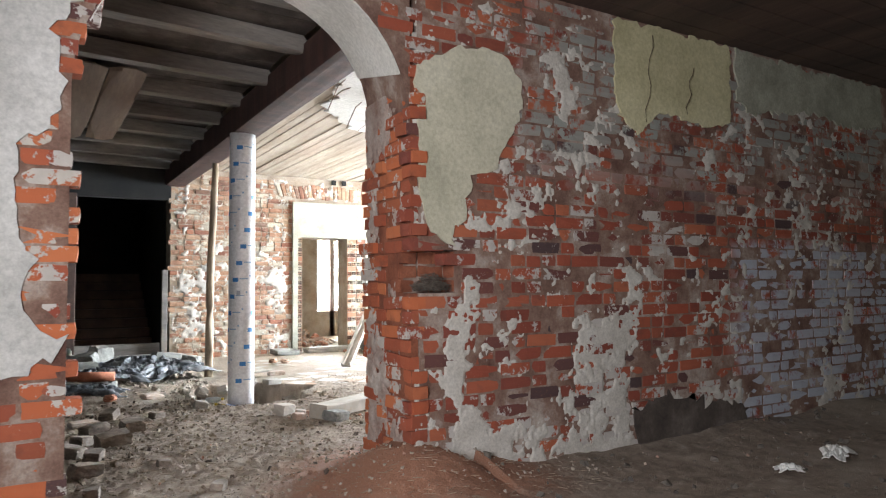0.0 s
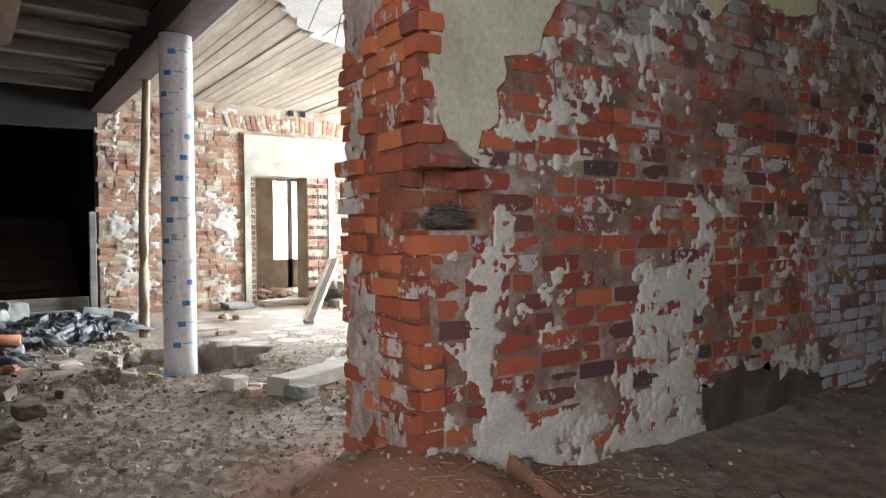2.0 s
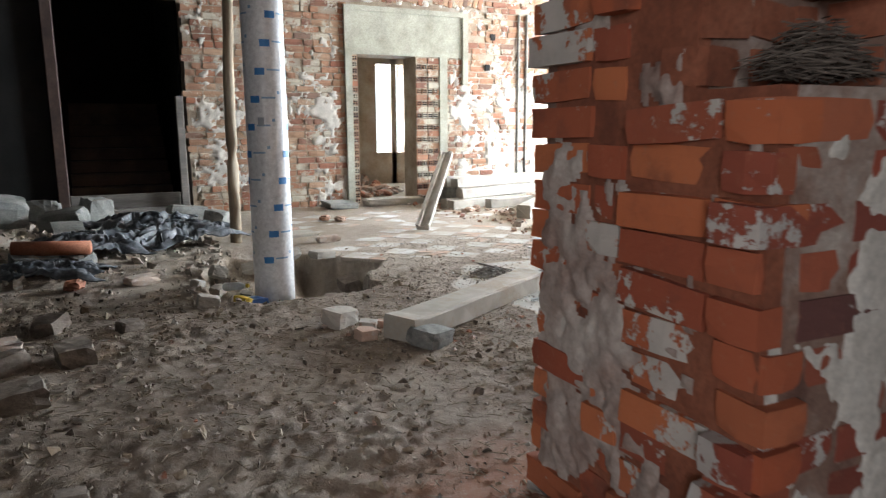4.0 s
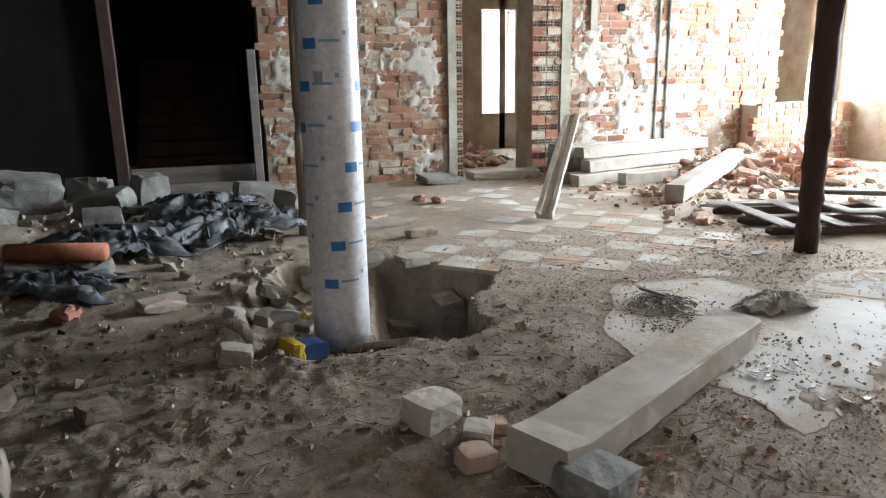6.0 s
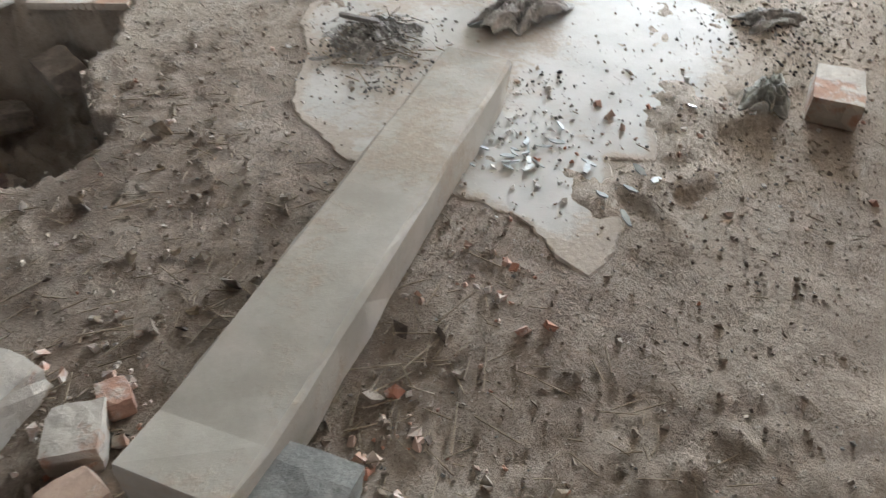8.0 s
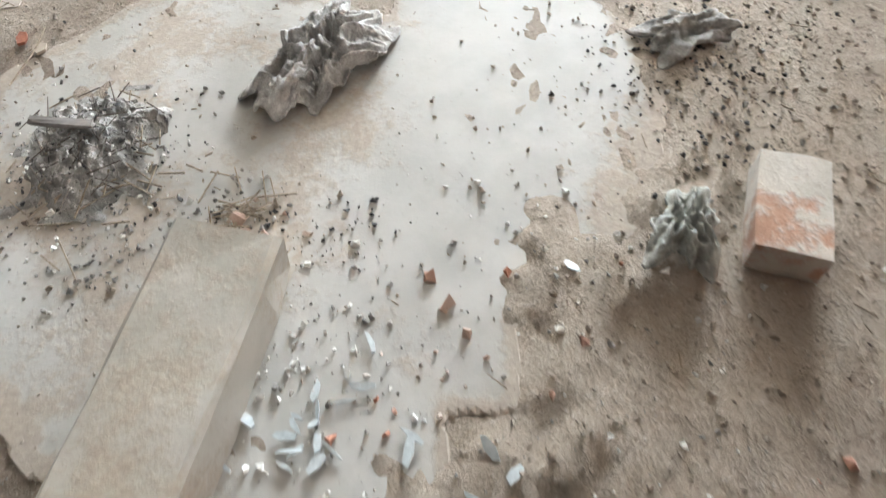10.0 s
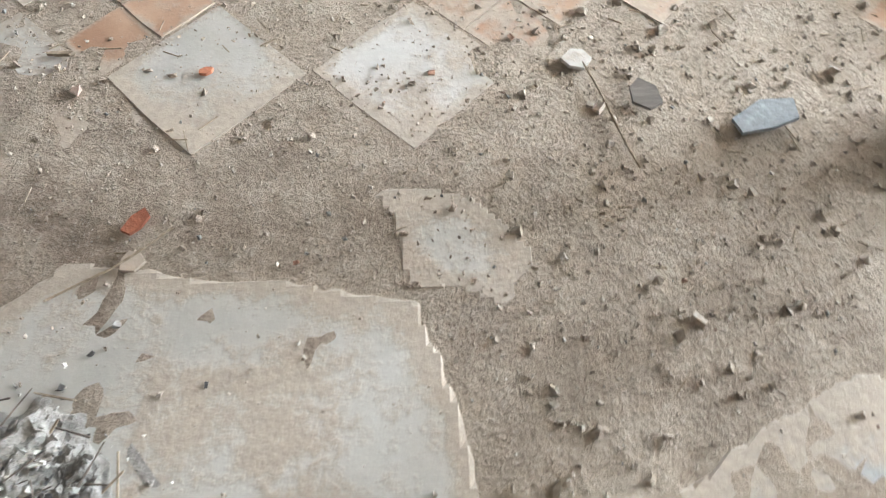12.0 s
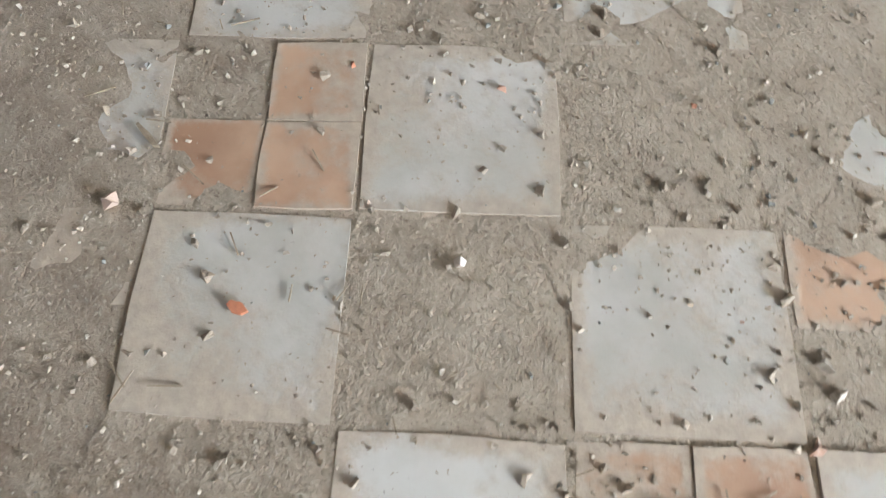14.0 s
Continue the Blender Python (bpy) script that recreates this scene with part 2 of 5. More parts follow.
def dusty(name, dark, light, dust, lo, hi, fine=60.0, rough=0.75, per_piece=False, where=None, rim=0.0, edge=0.0):
    """A hard floor covering worn in patches, with dust lying on it in drifts."""
    m, n, l, b = material(name, rough)
    at = place(n)
    c = mix(n, l, mask(n, l, noise_tex(n, l, at, 4.5, 6, 0.6), 0.35, 0.65), dark, light)
    if per_piece:
        tone = ramp(n, l, n.new("ShaderNodeObjectInfo").outputs["Random"], (0.0, (0.90, 0.89, 0.87)), (1.0, (1.06, 1.06, 1.07)))
        mul = n.new("ShaderNodeMix")
        mul.data_type, mul.blend_type = "RGBA", "MULTIPLY"
        mul.inputs[0].default_value = 1.0
        l.new(c, mul.inputs[6]), l.new(tone, mul.inputs[7])
        c = mul.outputs[2]
    small = noise_tex(n, l, at, fine, 5, 0.7)
    drift = calc(n, l, "ADD", calc(n, l, "MULTIPLY", noise_tex(n, l, at, 3.4, 6, 0.62), 0.72), calc(n, l, "MULTIPLY", noise_tex(n, l, at, 32, 5, 0.7), 0.28))
    if rim:
        local = n.new("ShaderNodeTexCoord").outputs["Object"]
        far_out = calc(n, l, "MAXIMUM", calc(n, l, "ABSOLUTE", axis(n, l, local, 0)), calc(n, l, "ABSOLUTE", axis(n, l, local, 1)))
        drift = calc(n, l, "ADD", drift, calc(n, l, "MULTIPLY", mask(n, l, far_out, rim * 0.72, rim), 0.13))
    if edge:
        worn = n.new("ShaderNodeAttribute")
        worn.attribute_name = "edge"
        drift = calc(n, l, "ADD", drift, calc(n, l, "MULTIPLY", worn.outputs["Fac"], edge))
    if where:
        drift = calc(n, l, "ADD", drift, where(n, l, at))
    on = mask(n, l, drift, lo, hi)
    sand = mix(n, l, small, tuple(v * 0.62 for v in dust), tuple(v * 1.25 for v in dust))
    c = mix(n, l, calc(n, l, "MULTIPLY", on, 0.92), c, sand)
    c = mix(n, l, calc(n, l, "MULTIPLY", mask(n, l, small, 0.66, 0.74), 0.5), c, tuple(v * 0.4 for v in dust))
    l.new(c, b.inputs["Base Color"])
    l.new(calc(n, l, "ADD", rough, calc(n, l, "MULTIPLY", on, 0.95 - rough)), b.inputs["Roughness"])
    bump(n, l, b, calc(n, l, "ADD", calc(n, l, "MULTIPLY", small, 0.35), calc(n, l, "MULTIPLY", calc(n, l, "MULTIPLY", on, small), 0.8)), 0.35, 0.006)
    return m


DUST = (0.435, 0.37, 0.30)


def line(n, l, at, a, b, c):
    """a x + b y + c."""
    return calc(n, l, "ADD", calc(n, l, "ADD", calc(n, l, "MULTIPLY", axis(n, l, at, 0), a), calc(n, l, "MULTIPLY", axis(n, l, at, 1), b)), c)


def screed_dirt(n, l, at):
    """Dirt trodden over the screed's broken side, along the fallen beam and round the fire's ashes."""
    side = calc(n, l, "MULTIPLY", mask(n, l, line(n, l, at, -0.25, 1.0, -5.06), 0.42, 0.0), 0.16)
    beam = calc(n, l, "MULTIPLY", mask(n, l, line(n, l, at, 0.483, -0.876, 3.504), 0.40, 0.10), 0.11)
    dx, dy = line(n, l, at, 1, 0, -6.15), line(n, l, at, 0, 1, -7.88)
    r = calc(n, l, "SQRT", calc(n, l, "ADD", calc(n, l, "MULTIPLY", dx, dx), calc(n, l, "MULTIPLY", dy, dy)))
    ash = calc(n, l, "MULTIPLY", mask(n, l, r, 0.45, 0.18), 0.17)
    return calc(n, l, "MAXIMUM", calc(n, l, "MAXIMUM", side, beam), ash)


def tile_dirt(n, l, at):
    """Dirt over the tiles along their broken border."""
    border = calc(n, l, "MULTIPLY", mask(n, l, line(n, l, at, 0.25, 1.0, -1.6), 8.88, 8.56), 0.30)
    return border


M_SCREED = dusty("screed", (0.42, 0.405, 0.365), (0.485, 0.47, 0.43), DUST, 0.585, 0.70, where=screed_dirt, edge=0.22)
M_SLAB = dusty("beam_cement", (0.36, 0.335, 0.28), (0.46, 0.43, 0.37), (0.42, 0.35, 0.27), 0.47, 0.62)
M_SCREED_B = dusty("screed_bluish", (0.29, 0.295, 0.29), (0.37, 0.375, 0.375), DUST, 0.50, 0.66, 60.0, 0.9, edge=0.26)
M_TILE = dusty("tile_grey", (0.42, 0.405, 0.365), (0.52, 0.51, 0.485), DUST, 0.46, 0.62, 50, 0.55, True, tile_dirt, 0.149)
M_TILE_O = dusty("tile_terracotta", (0.36, 0.215, 0.14), (0.46, 0.31, 0.215), DUST, 0.46, 0.62, 50, 0.7, True, tile_dirt, 0.0745)


def plain(name, color, rough=0.5):
    m, n, l, b = material(name, rough)
    at = n.new("ShaderNodeTexCoord").outputs["Object"]
    c = mix(n, l, mask(n, l, noise_tex(n, l, at, 14, 5, 0.7), 0.45, 0.8), color, tuple(v * 0.72 for v in color))
    l.new(c, b.inputs["Base Color"])
    return m


M_PVC = mottled("white_film", (0.60, 0.61, 0.61), (0.70, 0.71, 0.71), (0.75, 0.76, 0.76), 0.38, 2.5, 30, 0.08)
M_BLUE = plain("blue_print", (0.035, 0.19, 0.46))
M_BLUE_PALE = plain("pale_blue_print", (0.22, 0.36, 0.50))
M_GREY_PRINT = plain("grey_print", (0.30, 0.33, 0.36))
M_YELLOW = plain("yellow_plastic", (0.55, 0.38, 0.03), 0.4)
M_NAVY = plain("navy_plastic", (0.02, 0.06, 0.16), 0.4)
M_WHITE = plain("white_bits", (0.70, 0.68, 0.64), 0.8)
# Black of the blocks that stand in for the dark inside holes.
M_BLACK_HOLE = plain("hole_shade_black", (0.012, 0.01, 0.009), 1.0)


def ground_material():
    m, n, l, b = material("dirt_floor", 0.95)
    at = place(n)
    big, mid, grit, fine = noise_tex(n, l, at, 0.9, 5, 0.6), noise_tex(n, l, at, 7, 7, 0.72), noise_tex(n, l, at, 38, 6, 0.75), noise_tex(n, l, at, 130, 4, 0.7)
    c = ramp(n, l, mid, (0.28, (0.10, 0.072, 0.052)), (0.5, (0.23, 0.18, 0.137)), (0.72, (0.37, 0.315, 0.255)))
    c = mix(n, l, calc(n, l, "MULTIPLY", mask(n, l, big, 0.45, 0.65), 0.5), c, (0.34, 0.285, 0.225))
    y, x = axis(n, l, at, 1), axis(n, l, at, 0)
    # red brick dust trodden in beside the pier
    dx, dy = calc(n, l, "SUBTRACT", x, 4.55), calc(n, l, "SUBTRACT", y, 4.2)
    d = calc(n, l, "SQRT", calc(n, l, "ADD", calc(n, l, "MULTIPLY", dx, dx), calc(n, l, "MULTIPLY", calc(n, l, "MULTIPLY", dy, dy), 0.8)))
    d = calc(n, l, "ADD", d, calc(n, l, "MULTIPLY", mid, 0.5))
    c = mix(n, l, calc(n, l, "MULTIPLY", mask(n, l, d, 1.45, 0.8), 0.85), c, (0.33, 0.145, 0.082))
    # dry pale dust, lightened for window light, over the tiled part and round screed
    pale = mask(n, l, calc(n, l, "ADD", calc(n, l, "ADD", y, calc(n, l, "MULTIPLY", x, 0.35)), calc(n, l, "MULTIPLY", mid, 1.2)), 10.6, 11.9)
    ex, ey = calc(n, l, "SUBTRACT", x, 6.85), calc(n, l, "SUBTRACT", y, 7.25)
    e = calc(n, l, "SQRT", calc(n, l, "ADD", calc(n, l, "MULTIPLY", ex, ex), calc(n, l, "MULTIPLY", ey, ey)))
    pale = calc(n, l, "MAXIMUM", pale, mask(n, l, calc(n, l, "ADD", e, calc(n, l, "MULTIPLY", mid, 0.6)), 1.6, 0.95))
    c = mix(n, l, calc(n, l, "MULTIPLY", pale, 0.8), c, mix(n, l, mid, (0.235, 0.18, 0.13), (0.50, 0.435, 0.355)))
    c = mix(n, l, calc(n, l, "MULTIPLY", mask(n, l, grit, 0.57, 0.72), 0.6), c, (0.43, 0.385, 0.315))
    c = mix(n, l, calc(n, l, "MULTIPLY", mask(n, l, grit, 0.42, 0.28), 0.6), c, (0.11, 0.082, 0.06))
    c = mix(n, l, calc(n, l, "MULTIPLY", mask(n, l, fine, 0.58, 0.68), 0.42), c, (0.52, 0.47, 0.40))
    c = mix(n, l, calc(n, l, "MULTIPLY", mask(n, l, fine, 0.42, 0.34), 0.5), c, (0.12, 0.09, 0.065))
    l.new(c, b.inputs["Base Color"])
    h = calc(n, l, "ADD", calc(n, l, "MULTIPLY", grit, 1.2), calc(n, l, "ADD", calc(n, l, "MULTIPLY", fine, 0.35), mid))
    bump(n, l, b, h, 0.75, 0.013)
    return m


M_GROUND = ground_material()


def daylight_backdrop():
    """The overcast distance outside the windows: plain bright sheets well away from the house."""
    m, n, l, b = material("overcast_distance", 1.0)
    b.inputs["Base Color"].default_value = (0.8, 0.85, 0.88, 1)
    b.inputs["Emission Color"].default_value = (0.93, 0.97, 1.0, 1)
    b.inputs["Emission Strength"].default_value = 1.3
    for name, v in (("backdrop_east", [(24, -4, -4), (24, 24, -4), (24, 24, 12), (24, -4, 12)]), ("backdrop_north", [(-4, 26, -4), (24, 26, -4), (24, 26, 12), (-4, 26, 12)])):
        me = bpy.data.meshes.new(name)
        me.from_pydata(v, [], [(0, 1, 2, 3)])
        me.materials.append(m)
        tagged(new(name, me), "pale overcast distance outside the windows", "backdrop", kind="structure")


daylight_backdrop()


# ---- building helpers ----
def mesh_of(name, verts, faces, mat):
    me = bpy.data.meshes.new(name)
    me.from_pydata(verts, [], faces)
    me.validate()
    for m in (mat if isinstance(mat, (list, tuple)) else [mat]):
        me.materials.append(m)
    return me


def to_mesh(name, bm, mat, smooth=False):
    bmesh.ops.recalc_face_normals(bm, faces=bm.faces)
    me = bpy.data.meshes.new(name)
    bm.to_mesh(me)
    bm.free()
    for m in (mat if isinstance(mat, (list, tuple)) else [mat]):
        me.materials.append(m)
    if smooth:
        for p in me.polygons:
            p.use_smooth = True
    return me


def part(name, bm, mat, parent, label="", smooth=False):
    ob = new(name, to_mesh(name, bm, mat, smooth))
    ob.parent = parent
    return tagged(ob, label)


def solid(name, bm, mat, label, category, kind="", smooth=False, group=""):
    return tagged(new(name, to_mesh(name, bm, mat, smooth)), label, category, group, kind)


def root(name, at, label, category, group="", kind=""):
    ob = new(name)
    ob.matrix_world = at
    ob.empty_display_size = 0.1
    return tagged(ob, label, category, group, kind)


def box(bm, x0, x1, y0, y1, z0, z1, m=None, slot=0):
    """An upright box between the given bounds, turned by m."""
    made = bmesh.ops.create_cube(bm, size=1.0)["verts"]
    t = Matrix.Translation(((x0 + x1) / 2, (y0 + y1) / 2, (z0 + z1) / 2)) @ Matrix.Diagonal((x1 - x0, y1 - y0, z1 - z0, 1))
    bmesh.ops.transform(bm, matrix=(m @ t) if m else t, verts=made)
    for f in {f for v in made for f in v.link_faces}:
        f.material_index = slot
    return made


def rough_box(bm, sx, sy, sz, m, rnd, cuts=1, jag=0.01, slot=0):
    """A box with worn, uneven edges: cut up, pulled about and bevelled by its own wear."""
    n0 = len(bm.verts)
    made = box(bm, -sx / 2, sx / 2, -sy / 2, sy / 2, -sz / 2, sz / 2, None, slot)
    if cuts:
        bmesh.ops.subdivide_edges(bm, edges=list({e for v in made for e in v.link_edges}), cuts=cuts, use_grid_fill=True)
    made = list(bm.verts)[n0:]
    for v in made:
        on = sum(abs(abs(a) - s / 2) < 1e-5 for a, s in zip(v.co, (sx, sy, sz)))
        pull = 1 - jag * (on - 1) * rnd.uniform(0.2, 1.4) / max(0.03, min(sx, sy, sz)) if on > 1 else 1
        v.co = Vector((v.co.x * pull + rnd.uniform(-jag, jag) * 0.4, v.co.y * pull + rnd.uniform(-jag, jag) * 0.4, v.co.z * pull + rnd.uniform(-jag, jag) * 0.3))
    bmesh.ops.transform(bm, matrix=m, verts=made)
    return made


def outline_sheet(points, thick, rnd, wobble, step):
    """A thin slab in x, y with a ragged outline along the given corners; its top at z = 0."""
    ring = []
    for (ax, ay), (bx, by) in zip(points, points[1:] + points[:1]):
        n = max(1, int(math.hypot(bx - ax, by - ay) / step))
        for i in range(n):
            f = i / n
            ring.append((ax + (bx - ax) * f + rnd.gauss(0, wobble), ay + (by - ay) * f + rnd.gauss(0, wobble)))
    bm = bmesh.new()
    top = bm.faces.new([bm.verts.new((x, y, 0)) for x, y in ring])
    got = bmesh.ops.extrude_face_region(bm, geom=[top])
    low = [g for g in got["geom"] if isinstance(g, bmesh.types.BMVert)]
    bmesh.ops.translate(bm, vec=(0, 0, -thick), verts=low)
    bmesh.ops.triangulate(bm, faces=[f for f in bm.faces if len(f.verts) > 4])
    return bm


def tube(bm, points, radii, sides=10):
    """A round bar along the points."""
    rings = []
    for i, p in enumerate(points):
        a, b = Vector(points[max(0, i - 1)]), Vector(points[min(len(points) - 1, i + 1)])
        q = (b - a).normalized().to_track_quat("Z", "Y")
        rings.append([bm.verts.new(Vector(p) + q @ Vector((math.cos(k * math.tau / sides) * radii[i], math.sin(k * math.tau / sides) * radii[i], 0))) for k in range(sides)])
    for r, s in zip(rings, rings[1:]):
        for k in range(sides):
            bm.faces.new((r[k], r[(k + 1) % sides], s[(k + 1) % sides], s[k]))
    bm.faces.new(rings[0]), bm.faces.new(rings[-1])


BRICK_L, BRICK_H, BRICK_D, COURSE = 0.272, 0.083, 0.12, 0.0965


def brick_shape(length, seed, jag=0.0035):
    """Eight worn corners and a chipped face: x along the wall, y into it, front at y = 0."""
    rnd = random.Random(seed)
    bm = bmesh.new()
    rough_box(bm, length, BRICK_D, BRICK_H, Matrix.Translation((0, BRICK_D / 2, 0)), rnd, 1, jag)
    me = bpy.data.meshes.new("brick")
    bmesh.ops.recalc_face_normals(bm, faces=bm.faces)
    bm.to_mesh(me)
    bm.free()
    return me


STRETCHERS = [brick_shape(BRICK_L, s) for s in range(7)]
HEADERS = [brick_shape(0.128, 20 + s) for s in range(5)]
SHAPES_OF = {}


def shapes_with(mat):
    if mat.name not in SHAPES_OF:
        sets = []
        for group in (STRETCHERS, HEADERS):
            copies = []
            for me in group:
                c = me.copy()
                c.materials.append(mat)
                copies.append(c)
            sets.append(copies)
        SHAPES_OF[mat.name] = sets
    return SHAPES_OF[mat.name]


def brick_field(parent, base, length, height, keep, near, mat, mat_joined, seed, proud=0.004, limit=300, jut=0.0025):
    """Courses of brick on a face: base maps (along, into, up) to the world. keep(u, z): laid there; near(u, z): an object of its own."""
    rnd = random.Random(seed)
    single, verts, faces, count = shapes_with(mat), [], [], 0
    for row in range(int(height / COURSE)):
        z, u, k = (row + 0.5) * COURSE, -0.15 * (row % 2) - rnd.uniform(0, 0.05), row
        while u < length:
            head = (k + row) % 3 == 1 or rnd.random() < 0.15
            w = 0.128 if head else BRICK_L
            c = u + w / 2
            u += w + 0.014
            k += 1
            if c < 0.03 or c > length - 0.03 or not keep(c, z) or rnd.random() < 0.006:
                continue
            at = base @ pose(c, -proud + rnd.gauss(0, jut), z + rnd.gauss(0, 0.0025), rnd.gauss(0, 0.6), rnd.gauss(0, 0.6), rnd.gauss(0, 0.6))
            pick = rnd.randrange(5)
            if near(c, z) and count < limit:
                count += 1
                b = new("brick", single[1 if head else 0][pick])
                b.parent, b.matrix_basis = parent, at
            else:
                src, n0 = (HEADERS if head else STRETCHERS)[pick], len(verts)
                verts += [tuple(at @ v.co) for v in src.vertices]
                faces += [tuple(n0 + i for i in p.vertices) for p in src.polygons]
    if verts:
        rest = new("brickwork", mesh_of("brickwork", verts, faces, mat_joined))
        rest.parent = parent
        tagged(rest, kind="stuff")


# ---- ground ----
def lattice(x, y, seed):
    h = np.sin(x * 127.1 + y * 311.7 + seed * 74.7) * 43758.5453
    return h - np.floor(h)


def smooth_noise(x, y, scale, seed):
    x, y = x * scale, y * scale
    xi, yi = np.floor(x), np.floor(y)
    fx, fy = x - xi, y - yi
    fx, fy = fx * fx * (3 - 2 * fx), fy * fy * (3 - 2 * fy)
    a, b = lattice(xi, yi, seed), lattice(xi + 1, yi, seed)
    c, d = lattice(xi, yi + 1, seed), lattice(xi + 1, yi + 1, seed)
    return (a * (1 - fx) + b * fx) * (1 - fy) + (c * (1 - fx) + d * fx) * fy - 0.5


def inside(x, y, corners):
    """How far (metres, positive inside) the points lie within a polygon."""
    hit, near = np.zeros(x.shape, bool), np.full(x.shape, 1e9)
    for (ax, ay), (bx, by) in zip(corners, corners[1:] + corners[:1]):
        cross = ((ay > y) != (by > y)) & (x < (bx - ax) * (y - ay) / (by - ay + 1e-12) + ax)
        hit ^= cross
        f = np.clip(((x - ax) * (bx - ax) + (y - ay) * (by - ay)) / ((bx - ax) ** 2 + (by - ay) ** 2), 0, 1)
        near = np.minimum(near, np.hypot(x - ax - f * (bx - ax), y - ay - f * (by - ay)))
    return np.where(hit, near, -near)


HOLE = [(3.96, 7.98), (3.94, 8.3), (3.97, 8.6), (4.08, 9.2), (4.36, 9.58), (4.72, 9.32), (4.97, 9.6), (5.2, 9.4), (5.37, 9.2), (5.64, 8.96), (5.24, 8.45), (5.14, 7.9), (4.79, 7.93), (4.69, 7.87), (4.43, 7.84), (4.17, 7.88)]
SCREED_A = [(6.06, 8.30), (6.18, 8.40), (6.5, 8.36), (6.81, 8.30), (6.87, 8.10), (6.91, 7.93), (6.98, 7.70), (7.05, 7.74), (7.27, 7.69), (7.41, 7.50), (7.30, 7.07), (7.14, 6.92), (6.96, 6.84), (6.76, 6.78), (6.60, 6.88), (6.46, 6.86), (6.30, 6.74), (6.20, 6.84), (6.10, 6.76), (5.98, 6.62), (5.76, 6.55), (5.82, 6.86), (5.64, 7.37), (5.67, 7.67), (5.72, 7.78), (5.97, 8.09)]
SCREED_B = [(7.08, 7.93), (7.33, 7.68), (7.75, 7.25), (8.35, 7.05), (8.9, 7.7), (8.3, 8.05), (7.75, 8.12), (7.5, 8.15)]


def ground_height(x, y):
    rough = np.clip(0.55 + 1.6 * smooth_noise(x, y, 1.7, 15), 0.15, 1.2)
    rough = rough * (1 - 0.65 * np.clip((x - 5.5) / 0.5, 0, 1) * np.clip((7.4 - y) / 0.5, 0, 1))
    clods = np.abs(smooth_noise(x, y, 17, 4)) * 0.040 + np.abs(smooth_noise(x, y, 34, 14)) * 0.026
    z = 0.05 * smooth_noise(x, y, 0.9, 1) + 0.022 * smooth_noise(x, y, 3.1, 2) + 0.010 * smooth_noise(x, y, 9, 3) + rough * clods - 0.008
    flat = np.clip((y + 0.35 * x - 10.1) / 0.6, 0, 1) * np.clip((x - 4.9) / 0.6, 0, 1)
    flat = np.maximum(flat, np.clip((inside(x, y, SCREED_A) + 0.40) / 0.35, 0, 1))
    flat = np.maximum(flat, np.clip((inside(x, y, SCREED_B) + 0.30) / 0.3, 0, 1))
    tiled = np.clip((y + 0.35 * x - 10.55) / 0.3, 0, 1)
    fine = tiled * (0.0006 + 0.0024 * smooth_noise(x, y, 2.2, 5) + 0.0016 * smooth_noise(x, y, 9, 6) + 0.0020 * smooth_noise(x, y, 24, 7))
    fine += (1 - tiled) * (0.0 + 0.004 * smooth_noise(x, y, 2.2, 5) + 0.005 * smooth_noise(x, y, 14, 6) + 0.006 * smooth_noise(x, y, 42, 7))
    z = z * (1 - flat) + fine * flat
    # dirt drifted over the broken side of the screed
    depth_in = inside(x, y, SCREED_A)
    drift = np.clip((0.07 - depth_in + 0.16 * smooth_noise(x, y, 5, 21) + 0.16 * smooth_noise(x, y, 16, 22)) / 0.12, 0, 1) * np.clip((7.15 - y) / 0.2, 0, 1) * np.clip((x - 5.9) / 0.2, 0, 1) * (depth_in > -0.15)
    z += drift * (0.020 + 0.010 * smooth_noise(x, y, 40, 23))
    ragged = inside(x, y, HOLE) + 0.10 * smooth_noise(x, y, 8, 8) + 0.05 * smooth_noise(x, y, 25, 9)
    deep = np.clip((x - 4.66 - 0.25 * (y - 8.5) * (y > 8.5)) / 0.12, 0, 1)
    z -= np.clip(ragged / 0.06, 0, 1) * (0.15 + 0.38 * deep) * (1 + 0.35 * smooth_noise(x, y, 7, 10) + 0.25 * smooth_noise(x, y, 19, 16))
    # pale crumbled lip along the pit
    z += 0.035 * np.exp(-((ragged + 0.05) / 0.06) ** 2) * (smooth_noise(x, y, 9, 17) + 0.35) * (x < 4.5)
    # spoil heap at the pier's foot, dirt banked along the wall
    heap = np.exp(-(((x - 4.50) / 0.46) ** 2 + ((y - 4.1) / 0.62) ** 2))
    z += heap * (0.30 + 0.05 * smooth_noise(x, y, 5, 11))
    bank = np.clip(1 - (4.02 - y) / 0.9, 0, 1) * (y < 4.3) * (x > 4.9)
    z += bank ** 2 * (0.10 + 0.10 * smooth_noise(x, y, 1.4, 12))
    z += 0.16 * np.exp(-(((x - 2.6) / 0.9) ** 2 + ((y - 10.6) / 1.5) ** 2)) * (1 + smooth_noise(x, y, 3, 13))
    return z


